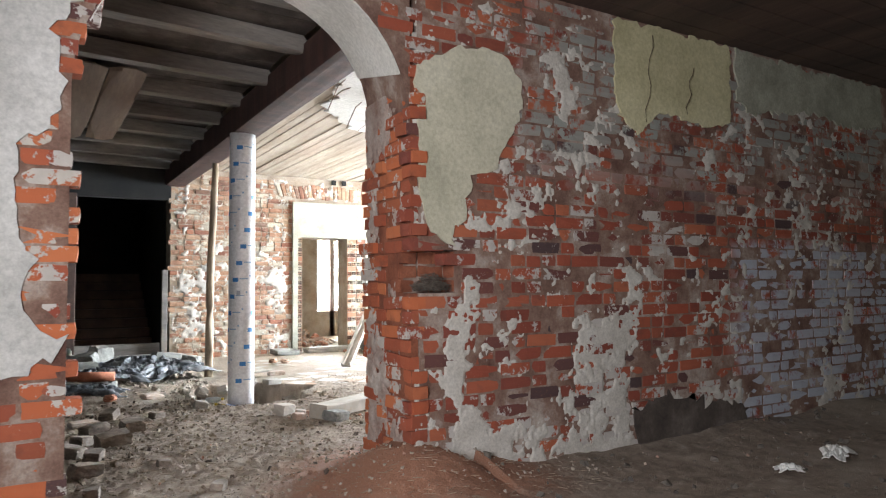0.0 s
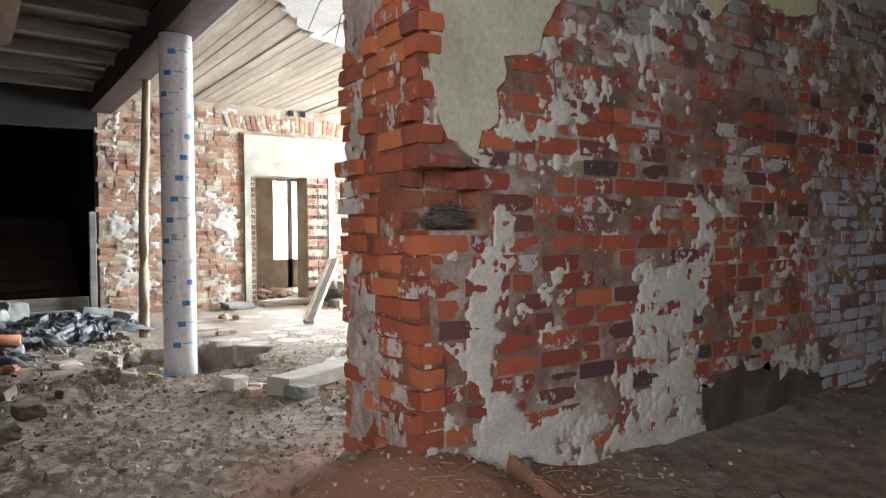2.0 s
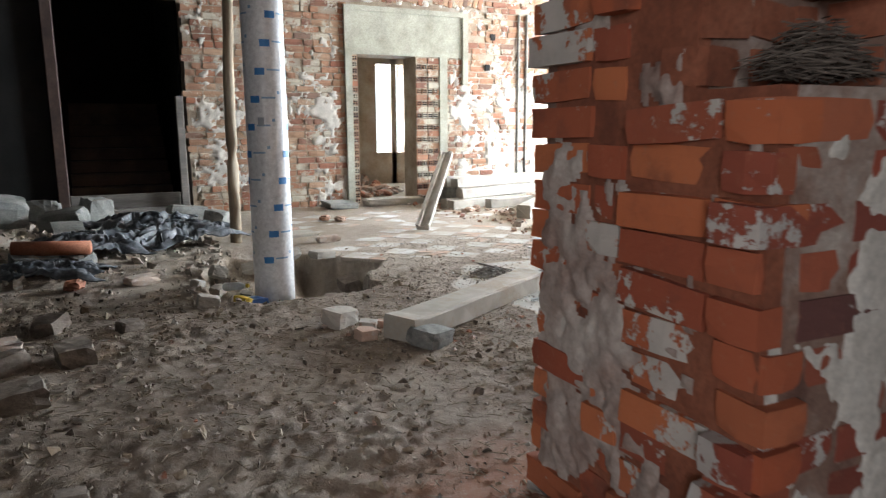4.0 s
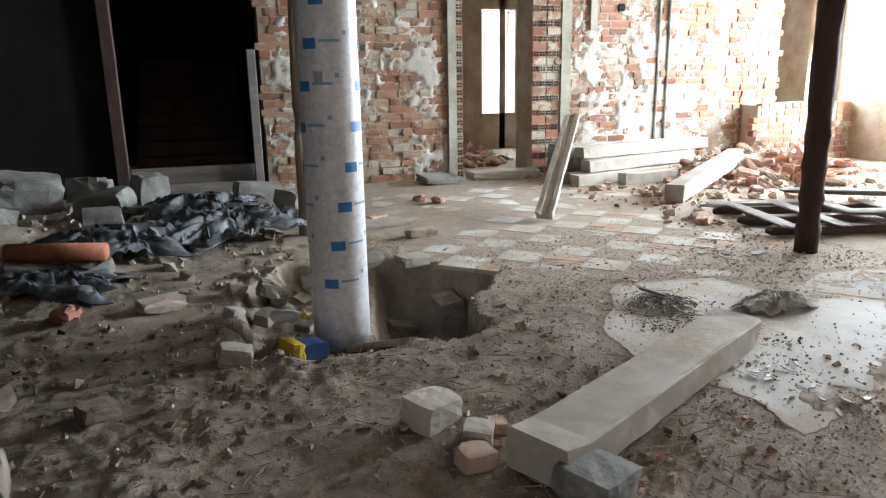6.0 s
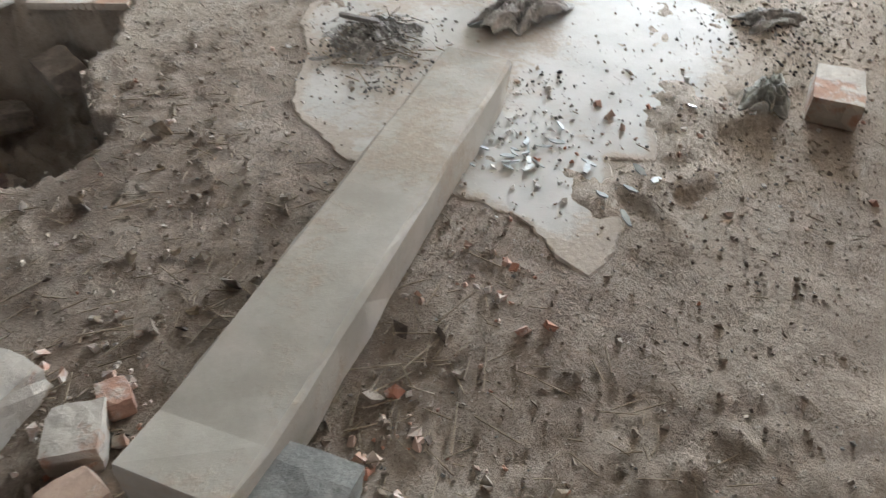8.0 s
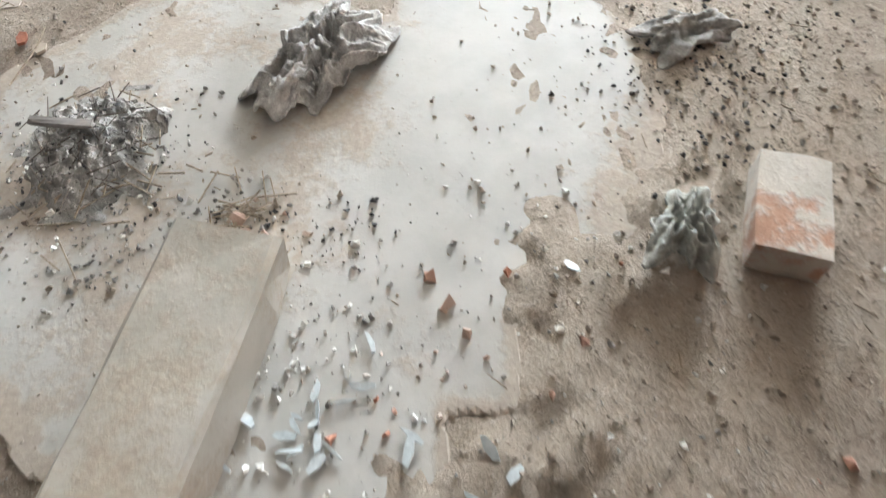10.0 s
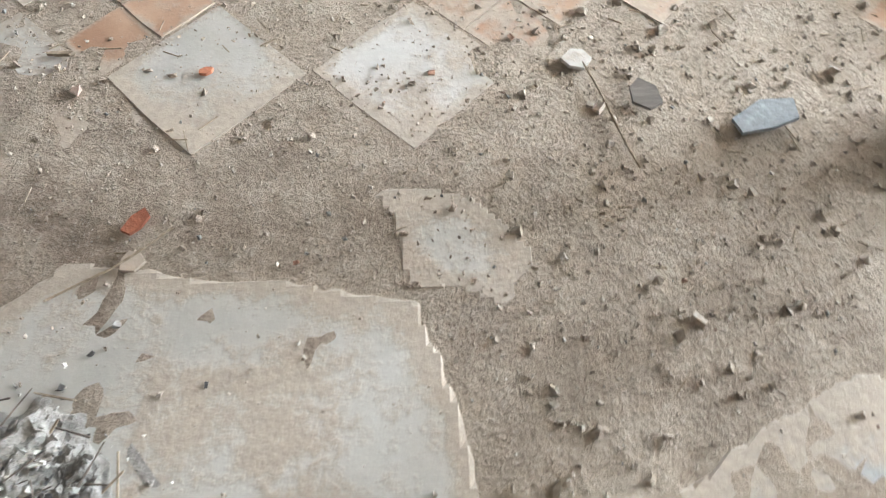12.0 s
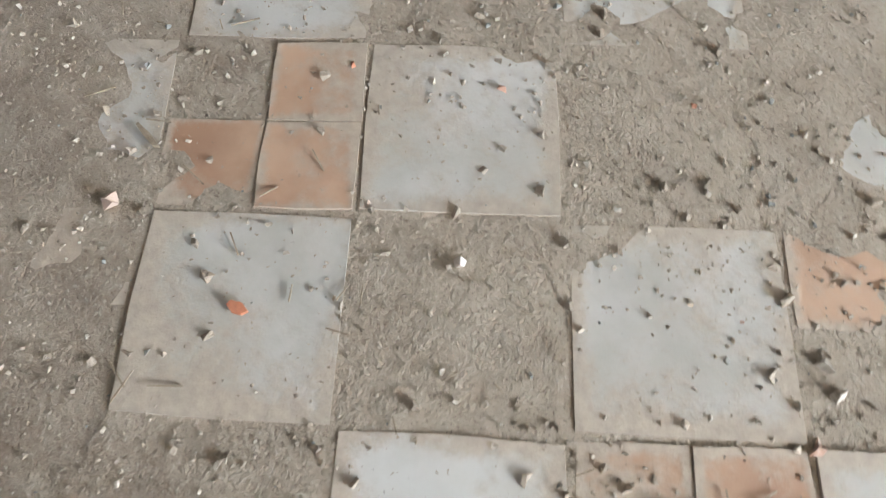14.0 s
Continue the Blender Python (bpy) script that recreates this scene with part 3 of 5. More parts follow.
def ground():
    xs = np.concatenate([np.arange(-3.0, 2.4, 0.08), np.arange(2.4, 8.4, 0.021), np.arange(8.4, 15.0, 0.09)])
    ys = np.concatenate([np.arange(-5.0, 3.2, 0.09), np.arange(3.2, 10.2, 0.021), np.arange(10.2, 19.0, 0.10)])
    gx, gy = np.meshgrid(xs, ys)
    gz = ground_height(gx, gy)
    v = np.stack([gx.ravel(), gy.ravel(), gz.ravel()], 1)
    w, h = len(xs), len(ys)
    i = (np.arange(h - 1)[:, None] * w + np.arange(w - 1)[None, :]).ravel()
    f = np.stack([i, i + 1, i + w + 1, i + w], 1)
    ob = new("floor", mesh_of("floor", v.tolist(), f.tolist(), M_GROUND))
    for p in ob.data.polygons:
        p.use_smooth = True
    return tagged(ob, "bare earth floor strewn with dust and rubble, dug open", "floor", kind="structure")


FLOOR = ground()


def height_at(x, y):
    return float(ground_height(np.array([x], float), np.array([y], float))[0])


# ---- walls ----
X_L, X_P, Y_A, Y_B, CEIL = 2.47, 4.43, 4.0, 4.8, 3.5
SPAN_C, SPAN_R = (X_L + X_P) / 2, (X_P - X_L) / 2


def arch_curve(f, a, inset=0.0):
    """A point of the arch's underside: f from front to back, a from 0 (left springing) to 1."""
    half, spring, rise = SPAN_R + 0.06 * f - inset, 2.38 + 0.22 * f, 0.94 - 0.08 * f - inset
    return (SPAN_C - half * math.cos(math.pi * a), spring + rise * math.sin(math.pi * a))


def arch_wall():
    """The thick wall between the two rooms: its core, with the arched way through it and the niche at the pier's corner."""
    bm = bmesh.new()
    b = 0.0045
    box(bm, -1.9, X_L - b, Y_A + b, Y_B, -0.3, CEIL)
    # pier with the niche left open at its corner
    box(bm, X_P + 0.06, 10.6, Y_A + b, Y_B, -0.3, 1.27)
    box(bm, X_P + 0.06, 10.6, Y_A + b, Y_B, 1.56, CEIL)
    box(bm, X_P + 0.36, 10.6, Y_A + b, Y_B, 1.27, 1.56)
    box(bm, X_P + 0.06, X_P + 0.36, Y_A + 0.22, Y_B, 1.27, 1.56)
    # masonry over the arch, its underside curved and widening to the back
    n = 20
    rows = []
    for f, y in ((0, Y_A + b), (1, Y_B)):
        curve = [arch_curve(f, i / n, -b) for i in range(n + 1)]
        rows.append([(x, y, z) for x, z in curve])
    low = [[bm.verts.new(p) for p in r] for r in rows]
    top = [[bm.verts.new((p[0], p[1], CEIL)) for p in r] for r in rows]
    for i in range(n):
        bm.faces.new((low[0][i], low[0][i + 1], low[1][i + 1], low[1][i]))
        bm.faces.new((low[0][i], top[0][i], top[0][i + 1], low[0][i + 1]))
        bm.faces.new((low[1][i], low[1][i + 1], top[1][i + 1], top[1][i]))
    return solid("wall_north", bm, M_MORTAR_RED, "thick old brick wall with an arched opening and patchy plaster", "wall", "structure")


WALL_A = arch_wall()


def over_arch(x, z):
    f = (x - SPAN_C) / (SPAN_R + 0.05)
    return abs(f) >= 1 or z > 2.38 + 0.99 * math.sqrt(1 - f * f) + 0.03


FRONT = Matrix.Translation((0, Y_A, 0))
U0 = X_P
brick_field(WALL_A, FRONT @ pose(U0, 0, 0), 10.5 - U0, CEIL,
            lambda u, z: not (u < 0.36 and 1.25 < z < 1.58) and not (2.0 < u < 3.3 and z > 3.0 - 0.2 * math.sin(u * 3)),
            lambda u, z: u < 2.45 and z < 2.6, M_BRICK, M_BRICK_J, 5, 0.0, 300, 0.0035)
brick_field(WALL_A, FRONT @ pose(X_L - 0.75, 0, 0), 0.75, 2.9,
            lambda u, z: u > 0.52 - 0.10 * math.sin(z * 4.1) - 0.07 * math.sin(z * 11.0), lambda u, z: True, M_BRICK_PIER, M_BRICK_J, 6, 0.0, 120)
brick_field(WALL_A, FRONT @ pose(X_L - 0.1, 0, 0), X_P - X_L + 0.1, CEIL,
            lambda u, z: over_arch(X_L - 0.1 + u, z), lambda u, z: False, M_BRICK, M_BRICK_J, 7, 0.0)


def pier_side():
    """The broken end of the pier: toothed, uneven courses of orange brick."""
    rnd = random.Random(12)
    sets = shapes_with(M_BRICK_PIER)
    for row in range(28):
        z, y = (row + 0.5) * COURSE, Y_A + 0.02 - rnd.uniform(0, 0.05)
        k = row
        while y < Y_B - 0.05:
            head = (k + row) % 2 == 0
            w = 0.128 if head else BRICK_L
            k += 1
            c = y + w / 2
            y += w + 0.015
            if c > Y_B - 0.03 or (1.25 < z < 1.58 and c - w / 2 < Y_A + 0.19):
                continue
            out = rnd.gauss(0.008, 0.009) + (0.03 if rnd.random() < 0.10 else 0) - (0.035 if rnd.random() < 0.07 else 0)
            b = new("brick", sets[1 if head else 0][rnd.randrange(5)])
            b.parent = WALL_A
            b.matrix_basis = pose(X_P + 0.07 * (c - Y_A) - out, c, z + rnd.gauss(0, 0.004), rnd.gauss(0, 1.2), rnd.gauss(0, 1.3), -90 + rnd.gauss(0, 2))
    # bedding mortar, pressed in between the courses and rubbed back
    bm = bmesh.new()
    for z0, z1, y0 in ((-0.2, 1.27, Y_A + 0.012), (1.27, 1.56, Y_A + 0.225), (1.56, 2.7, Y_A + 0.012)):
        vs = [bm.verts.new((X_P + 0.07 * (y - Y_A) + d, y, z)) for z in (z0, z1) for y, d in ((y0, 0.007), (Y_B - 0.002, 0.007), (Y_B - 0.002, 0.055), (y0, 0.055))]
        for q in ((0, 1, 5, 4), (1, 2, 6, 5), (2, 3, 7, 6), (3, 0, 4, 7), (0, 3, 2, 1), (4, 5, 6, 7)):
            bm.faces.new([vs[i] for i in q])
    part("mortar", bm, M_RED_DUST, WALL_A, "reddish dusty mortar between the courses")


pier_side()


def niche_lining():
    """Broken bricks round the hollow at the pier's corner."""
    rnd = random.Random(18)
    sets = shapes_with(M_RED_DUST)
    for row in range(3):
        z = 1.27 + (row + 0.5) * COURSE
        for k, x in enumerate((4.52, 4.66, 4.78)):
            b = new("brick", sets[1 if k != 1 else 1][rnd.randrange(5)])
            b.parent = WALL_A
            b.matrix_basis = pose(x, Y_A + 0.20 + rnd.gauss(0, 0.012), z, rnd.gauss(0, 3), rnd.gauss(0, 3), rnd.gauss(0, 4))
        b = new("brick", sets[1][rnd.randrange(5)])
        b.parent = WALL_A
        b.matrix_basis = pose(X_P + 0.345, Y_A + 0.11, z, 0, 0, -90)


niche_lining()


def plaster_on_front(name, points, mat, thick, seed, wobble=0.012, label=""):
    """Plaster left on the wall's front: a ragged sheet in x, z."""
    bm = outline_sheet(points, thick, random.Random(seed), wobble, 0.045)
    bmesh.ops.transform(bm, matrix=Matrix.Translation((0, Y_A - 0.012, 0)) @ Matrix.Rotation(radians(90), 4, "X"), verts=bm.verts)
    return part(name, bm, mat, WALL_A, label)


plaster_on_front("plaster", [(4.47, 2.78), (4.62, 2.88), (4.82, 2.96), (5.05, 3.0), (5.24, 2.95), (5.35, 2.78), (5.35, 2.62), (5.30, 2.48), (5.20, 2.32), (5.13, 2.14), (4.93, 2.08), (4.88, 1.92), (4.86, 1.77), (4.75, 1.74), (4.75, 1.58), (4.60, 1.68), (4.53, 1.79), (4.49, 1.95), (4.49, 2.10), (4.49, 2.4)], M_PLASTER, 0.02, 1, 0.012, "cream plaster left on the bricks")
plaster_on_front("plaster", [(6.30, 3.49), (7.75, 3.49), (7.77, 3.2), (7.73, 2.75), (7.42, 2.70), (7.2, 2.72), (6.91, 2.78), (6.78, 2.74), (6.56, 2.55), (6.42, 2.62), (6.32, 2.72), (6.31, 2.92)], M_PLASTER_Y, 0.02, 2, 0.014, "ochre plaster left on the bricks")
plaster_on_front("plaster", [(6.44, 0.36), (6.8, 0.40), (7.3, 0.30), (7.83, 0.24), (7.88, -0.1), (6.5, -0.1)], M_SOOT_LOW, 0.014, 5, 0.026, "sooty dark render at the wall's foot")
plaster_on_front("plaster", [(7.84, 3.48), (10.4, 3.48), (10.4, 3.02), (9.7, 2.95), (9.1, 3.05), (8.5, 2.96), (8.1, 2.9), (7.84, 3.0)], M_PLASTER_G, 0.016, 3, 0.02, "grey-green rough plaster")
plaster_on_front("plaster", [(-1.8, 3.45), (2.5, 3.45), (2.62, 3.05), (2.50, 2.82), (2.38, 2.62), (2.45, 2.38), (2.42, 2.20), (2.26, 2.03), (2.23, 1.86), (2.24, 1.62), (2.33, 1.45), (2.24, 1.30), (2.30, 1.18), (2.46, 1.08), (2.42, 0.97), (2.2, 0.87), (2.02, 0.90), (1.8, 0.80), (2.0, 0.62), (1.5, 0.55), (-1.8, 0.5)], M_PLASTER_DULL, 0.024, 4, 0.014, "white plaster with broken edge")


def coat(name, us, zs, want, at, seed, mat, label, parent, gain=1.0):
    """A worn skin of lime over brickwork: it swells proud of the bricks where it has held and thins away behind them where it has gone."""
    gu, gz = np.meshgrid(us, zs)
    d = want(gu, gz)
    for amount, scale, k in ((0.95, 2.6, 0), (1.0, 7, 1), (0.85, 17, 2), (0.55, 40, 3)):
        d = d + amount * smooth_noise(gu + 3.1, gz + 1.7, scale, seed + k)
    out = gain * np.clip(d * 0.026, -0.012, 0.0042) + 0.0012 * smooth_noise(gu, gz, 60, seed + 9)
    v = np.stack([c.ravel() for c in at(gu, out, gz)], 1)
    w, h = len(us), len(zs)
    i = (np.arange(h - 1)[:, None] * w + np.arange(w - 1)[None, :]).ravel()
    f = np.stack([i, i + 1, i + w + 1, i + w], 1)
    f = f[(out.ravel()[f] > -0.010 * gain).any(1)]
    used, back = np.unique(f, return_inverse=True)
    ob = new(name, mesh_of(name, v[used].tolist(), back.reshape(f.shape).tolist(), mat))
    for p in ob.data.polygons:
        p.use_smooth = True
    ob.parent = parent
    return tagged(ob, label)


def soft(v, lo, hi, edge):
    """1 between lo and hi, falling off over the edge's width."""
    return np.clip((v - lo) / edge, 0, 1) * np.clip((hi - v) / edge, 0, 1)


def front_lime(x, z):
    d = -0.64 + 0.92 * np.exp(-((x - 4.83 - 0.06 * np.sin(z * 5.5)) / 0.14) ** 2) * soft(z, -1, 1.58, 0.2)
    d += 0.88 * soft(x, 4.70, 6.45, 0.15) * np.clip((0.50 - z) / 0.40, 0, 1)
    d += 0.66 * soft(x, 5.62, 6.50, 0.18) * soft(z, -1, 1.18, 0.2)
    d += 0.25 * soft(x, 5.2, 6.35, 0.2) * np.clip((z - 2.0) / 0.6, 0, 1)
    d += 0.22 * soft(x, 6.4, 10.6, 0.3) * np.clip((0.55 - z) / 0.3, 0, 1)
    d -= 1.5 * ((x < 4.84) & (z > 1.2) & (z < 1.62))
    return d


coat("lime_coat", np.concatenate([np.arange(4.455, 6.6, 0.0085), np.arange(6.6, 10.4, 0.022)]), np.arange(-0.1, 3.45, 0.0095), front_lime,
     lambda u, o, z: (u, Y_A - o, z), 50, M_LIME, "worn grey-cream lime plaster over the bricks", WALL_A)


def side_lime(u, z):
    d = -0.72 + 0.68 * soft(u, 0.34, 0.85, 0.12) * soft(z, 0.12, 1.0, 0.2)
    d += 0.95 * soft(u, 0.34, 0.85, 0.08) * np.clip((z - 2.25) / 0.2, 0, 1)
    d -= 1.5 * ((u < 0.26) & (z > 1.2) & (z < 1.62))
    d += 0.25 * soft(u, 0.5, 0.85, 0.1)
    return d


coat("lime_coat", np.arange(0.02, 0.795, 0.009), np.arange(-0.05, 2.68, 0.0095), side_lime,
     lambda u, o, z: (X_P + 0.07 * u - 0.012 - o * 1.1, Y_A + u, z), 70, M_LIME_PINK, "pinkish worn lime left on the pier's end", WALL_A)


def soffit():
    """Plaster on the underside of the arch."""
    bm, n, m = bmesh.new(), 22, 6
    grid = []
    for j in range(m + 1):
        f = j / m
        curve = [arch_curve(f, 0.115 + 0.77 * i / n, 0.012) for i in range(n + 1)]
        grid.append([bm.verts.new((x, Y_A - 0.006 + f * (Y_B - Y_A), z)) for x, z in curve])
    for a, b in zip(grid, grid[1:]):
        for i in range(n):
            bm.faces.new((a[i], a[i + 1], b[i + 1], b[i]))
    got = bmesh.ops.extrude_face_region(bm, geom=list(bm.faces))
    bmesh.ops.translate(bm, vec=(0, 0, 0.012), verts=[g for g in got["geom"] if isinstance(g, bmesh.types.BMVert)])
    part("arch_soffit", bm, M_PLASTER_W, WALL_A, "pale plastered underside of the arch")


soffit()


def room_walls():
    """Plain walls that close the rooms, with their window openings."""
    def wall(name, boxes, mat, label):
        bm = bmesh.new()
        for b in boxes:
            box(bm, *b)
        return solid(name, bm, mat, label, "wall", "structure")

    wall("wall_west", [(0.65, 0.95, -4.6, -0.6, -0.3, 3.5), (0.65, 0.95, 1.1, 4.0, -0.3, 3.5), (0.65, 0.95, -0.6, 1.1, -0.3, 0.95), (0.65, 0.95, -0.6, 1.1, 2.65, 3.5)], M_PLASTER_G, "worn grey plastered wall with a bare window opening")
    wall("wall_south", [(-2.2, 10.9, -4.9, -4.6, -0.3, 3.5)], M_PLASTER_G, "dingy grey-green plastered wall")
    wall("wall_near_east", [(10.6, 10.9, -4.6, 4.6, -0.3, 3.5)], M_PLASTER_G, "dark stained plastered end wall")
    # coloured near black in place of a dark opening's shade
    wall("wall_hall_west", [(1.2, 1.5, 4.6, 13.5, -0.3, 3.7)], M_SHADE_BLACK, "plastered wall coloured near black to stand for deep shade")
    boxes, edge = [], 4.6
    for wy in WINDOWS_RIGHT:
        boxes += [(13.3, 13.8, edge, wy - 0.75, -0.3, 3.7), (13.3, 13.8, wy - 0.75, wy + 0.75, -0.3, 0.85), (13.3, 13.8, wy - 0.75, wy + 0.75, 3.05, 3.7)]
        edge = wy + 0.75
    wall("wall_hall_east", boxes + [(13.3, 13.8, edge, 13.5, -0.3, 3.7)], M_MORTAR_PALE, "pale stripped brick wall with bare window openings")
    wall("wall_hall_south_east", [(10.6, 13.8, 4.3, 4.6, -0.3, 3.7)], M_MORTAR_PALE, "pale stripped wall")
    wall("wall_back_room", [(4.6, 7.2, 17.2, 17.6, -0.3, 3.7), (7.2, 8.75, 17.2, 17.6, -0.3, 3.7), (9.1, 9.22, 17.2, 17.6, -0.3, 3.7), (9.42, 13.8, 17.2, 17.6, -0.3, 3.7), (8.75, 9.42, 17.2, 17.6, -0.3, 0.68), (8.75, 9.42, 17.2, 17.6, 2.55, 3.7), (4.5, 4.6, 14.0, 17.6, -0.3, 3.7), (13.5, 13.8, 14.0, 17.2, -0.3, 3.7)], M_MORTAR_PALE, "stripped brick wall with tall narrow window slots")


room_walls()

# far wall of the hall, with the doorway and a window
FW, DX0, DX1, DTOP = 13.5, 7.03, 8.02, 2.33
WX0, WX1 = 12.12, 13.2


def far_wall():
    bm, b = bmesh.new(), 0.012
    y0, y1 = FW + b, FW + 0.5
    box(bm, 4.5, DX0, y0, y1, -0.3, 3.7)
    box(bm, DX0, DX1, y0, y1, DTOP, 3.7)
    box(bm, DX1, WX0, y0, y1, -0.3, 3.7)
    box(bm, WX0, WX1, y0, y1, -0.3, 0.85)
    box(bm, WX0, WX1, y0, y1, 3.0, 3.7)
    box(bm, WX1, 13.8, y0, y1, -0.3, 3.7)
    return solid("wall_far", bm, M_MORTAR_PALE, "stripped pale brick wall with a doorway and a bare window", "wall", "structure")


WALL_F = far_wall()


def far_keep(u, z):
    x = 4.5 + u
    if 6.84 < x < 8.95 and 2.30 < z < 3.06:
        return False
    if 6.82 < x < 8.42 and z < 2.34:
        return False
    if WX0 - 0.02 < x < WX1 and 0.85 < z < 3.02:
        return False
    if 10.95 < x < 11.2 or 9.93 < x < 9.99 or 10.1 < x < 10.15:
        return False
    if 6.5 < x < 9.3 and 3.08 < z < 3.45:
        return False
    return z < 3.52


brick_field(WALL_F, pose(4.5, FW, 0), 8.8, 3.6, far_keep, lambda u, z: 0.4 < u < 4.4 and z < 2.3, M_BRICK_FAR, M_BRICK_FAR_J, 9, 0.004, 300, 0.009)


def far_details():
    rnd = random.Random(4)
    # flat arch of bricks on edge over the doorway
    sets = shapes_with(M_BRICK_FAR)
    for i in range(30):
        x = 6.55 + i * 0.092
        b = new("brick", sets[0][i % 5])
        b.parent = WALL_F
        b.matrix_basis = pose(x, FW - 0.012 + rnd.gauss(0, 0.004), 3.27 + 0.02 * math.sin(i), 0, 90 + (x - 7.9) * 13 + rnd.gauss(0, 1.5), 0)
    # cement surround
    bm = bmesh.new()
    for x0, x1, z0, z1, d in ((6.82, 6.93, 0.0, 3.05, 0.05), (8.86, 8.96, 1.9, 3.05, 0.05), (6.93, 8.86, 2.97, 3.05, 0.05), (6.93, 8.86, 2.33, 2.97, 0.02), (8.44, 8.58, 0.0, 2.33, 0.03)):
        box(bm, x0, x1, FW - d, FW + 0.05, z0, z1)
    part("door_surround", bm, M_CEMENT, WALL_F, "grey-green cement door surround, chipped")
    # two grey pipes and a chase
    for x in (9.96, 10.125):
        bm = bmesh.new()
        tube(bm, [(x, FW - 0.02, z) for z in (0.1, 1.0, 2.0, 2.6 + x * 0.05)], [0.022] * 4, 8)
        part("pipe", bm, M_STONE, WALL_F, "old grey pipe run up the wall")
    # the jambs rebuilt in hollow brick
    for x0, x1 in ((6.93, 7.03), (8.02, 8.44)):
        for row in range(24):
            z, x = (row + 0.5) * COURSE, x0
            while x < x1 - 0.03:
                w = min(0.21 if row % 2 else 0.10, x1 - x)
                bm = bmesh.new()
                box(bm, x + 0.005, x + w - 0.008, FW - 0.012 + rnd.gauss(0, 0.006), FW + 0.45, z - 0.041, z + 0.041)
                if w < 0.15 or x0 < 7:
                    # small black blocks drawn for the shade in the brick's holes
                    for hx in (0.3, 0.68):
                        for hz in (-0.016, 0.018):
                            box(bm, x + w * hx - 0.011, x + w * hx + 0.011, FW - 0.0235, FW - 0.002, z + hz - 0.011, z + hz + 0.011, None, 1)
                b = new("brick", to_mesh("hollow_brick", bm, [M_BRICK_FAR, M_BLACK_HOLE]))
                b.parent = WALL_F
                x += w
    # putlog holes: black blocks in place of their shaded depth
    for x, z in ((7.72, 3.5), (7.95, 3.5), (8.9, 2.85), (9.35, 2.2), (9.45, 2.7)):
        bm = bmesh.new()
        box(bm, x - 0.045, x + 0.045, FW - 0.022, FW + 0.02, z - 0.05, z + 0.05)
        part("hole", bm, M_BLACK_HOLE, WALL_F)


far_details()


def far_lime(x, z):
    d = -0.42 + 0.75 * soft(x, 8.6, 10.9, 0.3) * soft(z, -0.5, 2.0, 0.4)
    d += 0.30 * soft(x, 4.6, 6.8, 0.2) * soft(z, 0.7, 2.4, 0.3)
    d -= 2.0 * ((x > 6.80) & (x < 8.62) & (z < 3.1)) + 2.0 * ((x > WX0 - 0.05) & (z > 0.8))
    return d


coat("lime_coat", np.arange(4.55, 13.0, 0.028), np.arange(0.0, 3.5, 0.024), far_lime,
     lambda u, o, z: (u, FW - 0.004 - o, z), 90, M_LIME, "rough pale lime left over the bricks", WALL_F, 2.6)


def parapet():
    bm = bmesh.new()
    box(bm, 11.5, 13.29, 13.15, 13.48, -0.1, 0.84)
    ob = solid("parapet", bm, M_MORTAR_PALE, "low broken brick parapet under the window", "wall", "structure")
    brick_field(ob, pose(11.45, 13.15, 0), 1.85, 0.95, lambda u, z: True, lambda u, z: True, M_BRICK_FAR, M_BRICK_FAR_J, 14, 0.014, 90)


parapet()


def stair_recess():
    """The dark stairwell beside the far wall."""
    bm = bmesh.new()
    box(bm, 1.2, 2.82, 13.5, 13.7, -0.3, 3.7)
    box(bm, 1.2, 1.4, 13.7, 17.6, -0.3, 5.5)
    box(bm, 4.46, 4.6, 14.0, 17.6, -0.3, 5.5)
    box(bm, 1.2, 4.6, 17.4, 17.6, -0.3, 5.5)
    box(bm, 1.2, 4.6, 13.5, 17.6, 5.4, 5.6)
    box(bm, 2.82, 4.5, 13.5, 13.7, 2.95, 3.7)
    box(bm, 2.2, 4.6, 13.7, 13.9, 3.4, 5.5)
    # the stairwell's darkness is in the wall colour
    solid("wall_stairwell", bm, M_SHADE_BLACK, "unlit stairwell walls with the darkness put into their colour", "wall", "structure")
    st = root("staircase", pose(0, 0, 0), "dark worn wooden stairs climbing into an unlit stairwell", "stairs", kind="structure")
    for i in range(9):
        bm = bmesh.new()
        box(bm, 2.95, 4.3, 13.95 + i * 0.27, 14.25 + i * 0.27, 0.15 + i * 0.18, 0.19 + i * 0.18)
        box(bm, 2.95, 4.3, 13.98 + i * 0.27, 14.0 + i * 0.27, 0.02 + i * 0.18, 0.15 + i * 0.18)
        part("tread", bm, M_WOOD_DARK, st)
    fr = root("door_frame", pose(0, 0, 0), "weathered grey timber frame of the stairwell opening", "door frame", kind="structure")
    for nm, b, m in (("post", (2.82, 2.95, 13.38, 13.5, 0, 2.98), M_WOOD_DARK), ("post", (4.34, 4.44, 13.38, 13.5, 0, 1.65), M_WOOD_GREY), ("sill", (2.82, 4.44, 13.30, 13.5, 0.02, 0.13), M_WOOD_GREY), ("riser", (2.95, 4.34, 13.55, 13.6, 0.1, 0.32), M_WOOD_GREY)):
        bm = bmesh.new()
        box(bm, *b)
        bmesh.ops.bevel(bm, geom=list(bm.edges), offset=0.008, segments=1, affect="EDGES")
        part(nm, bm, m, fr)


stair_recess()


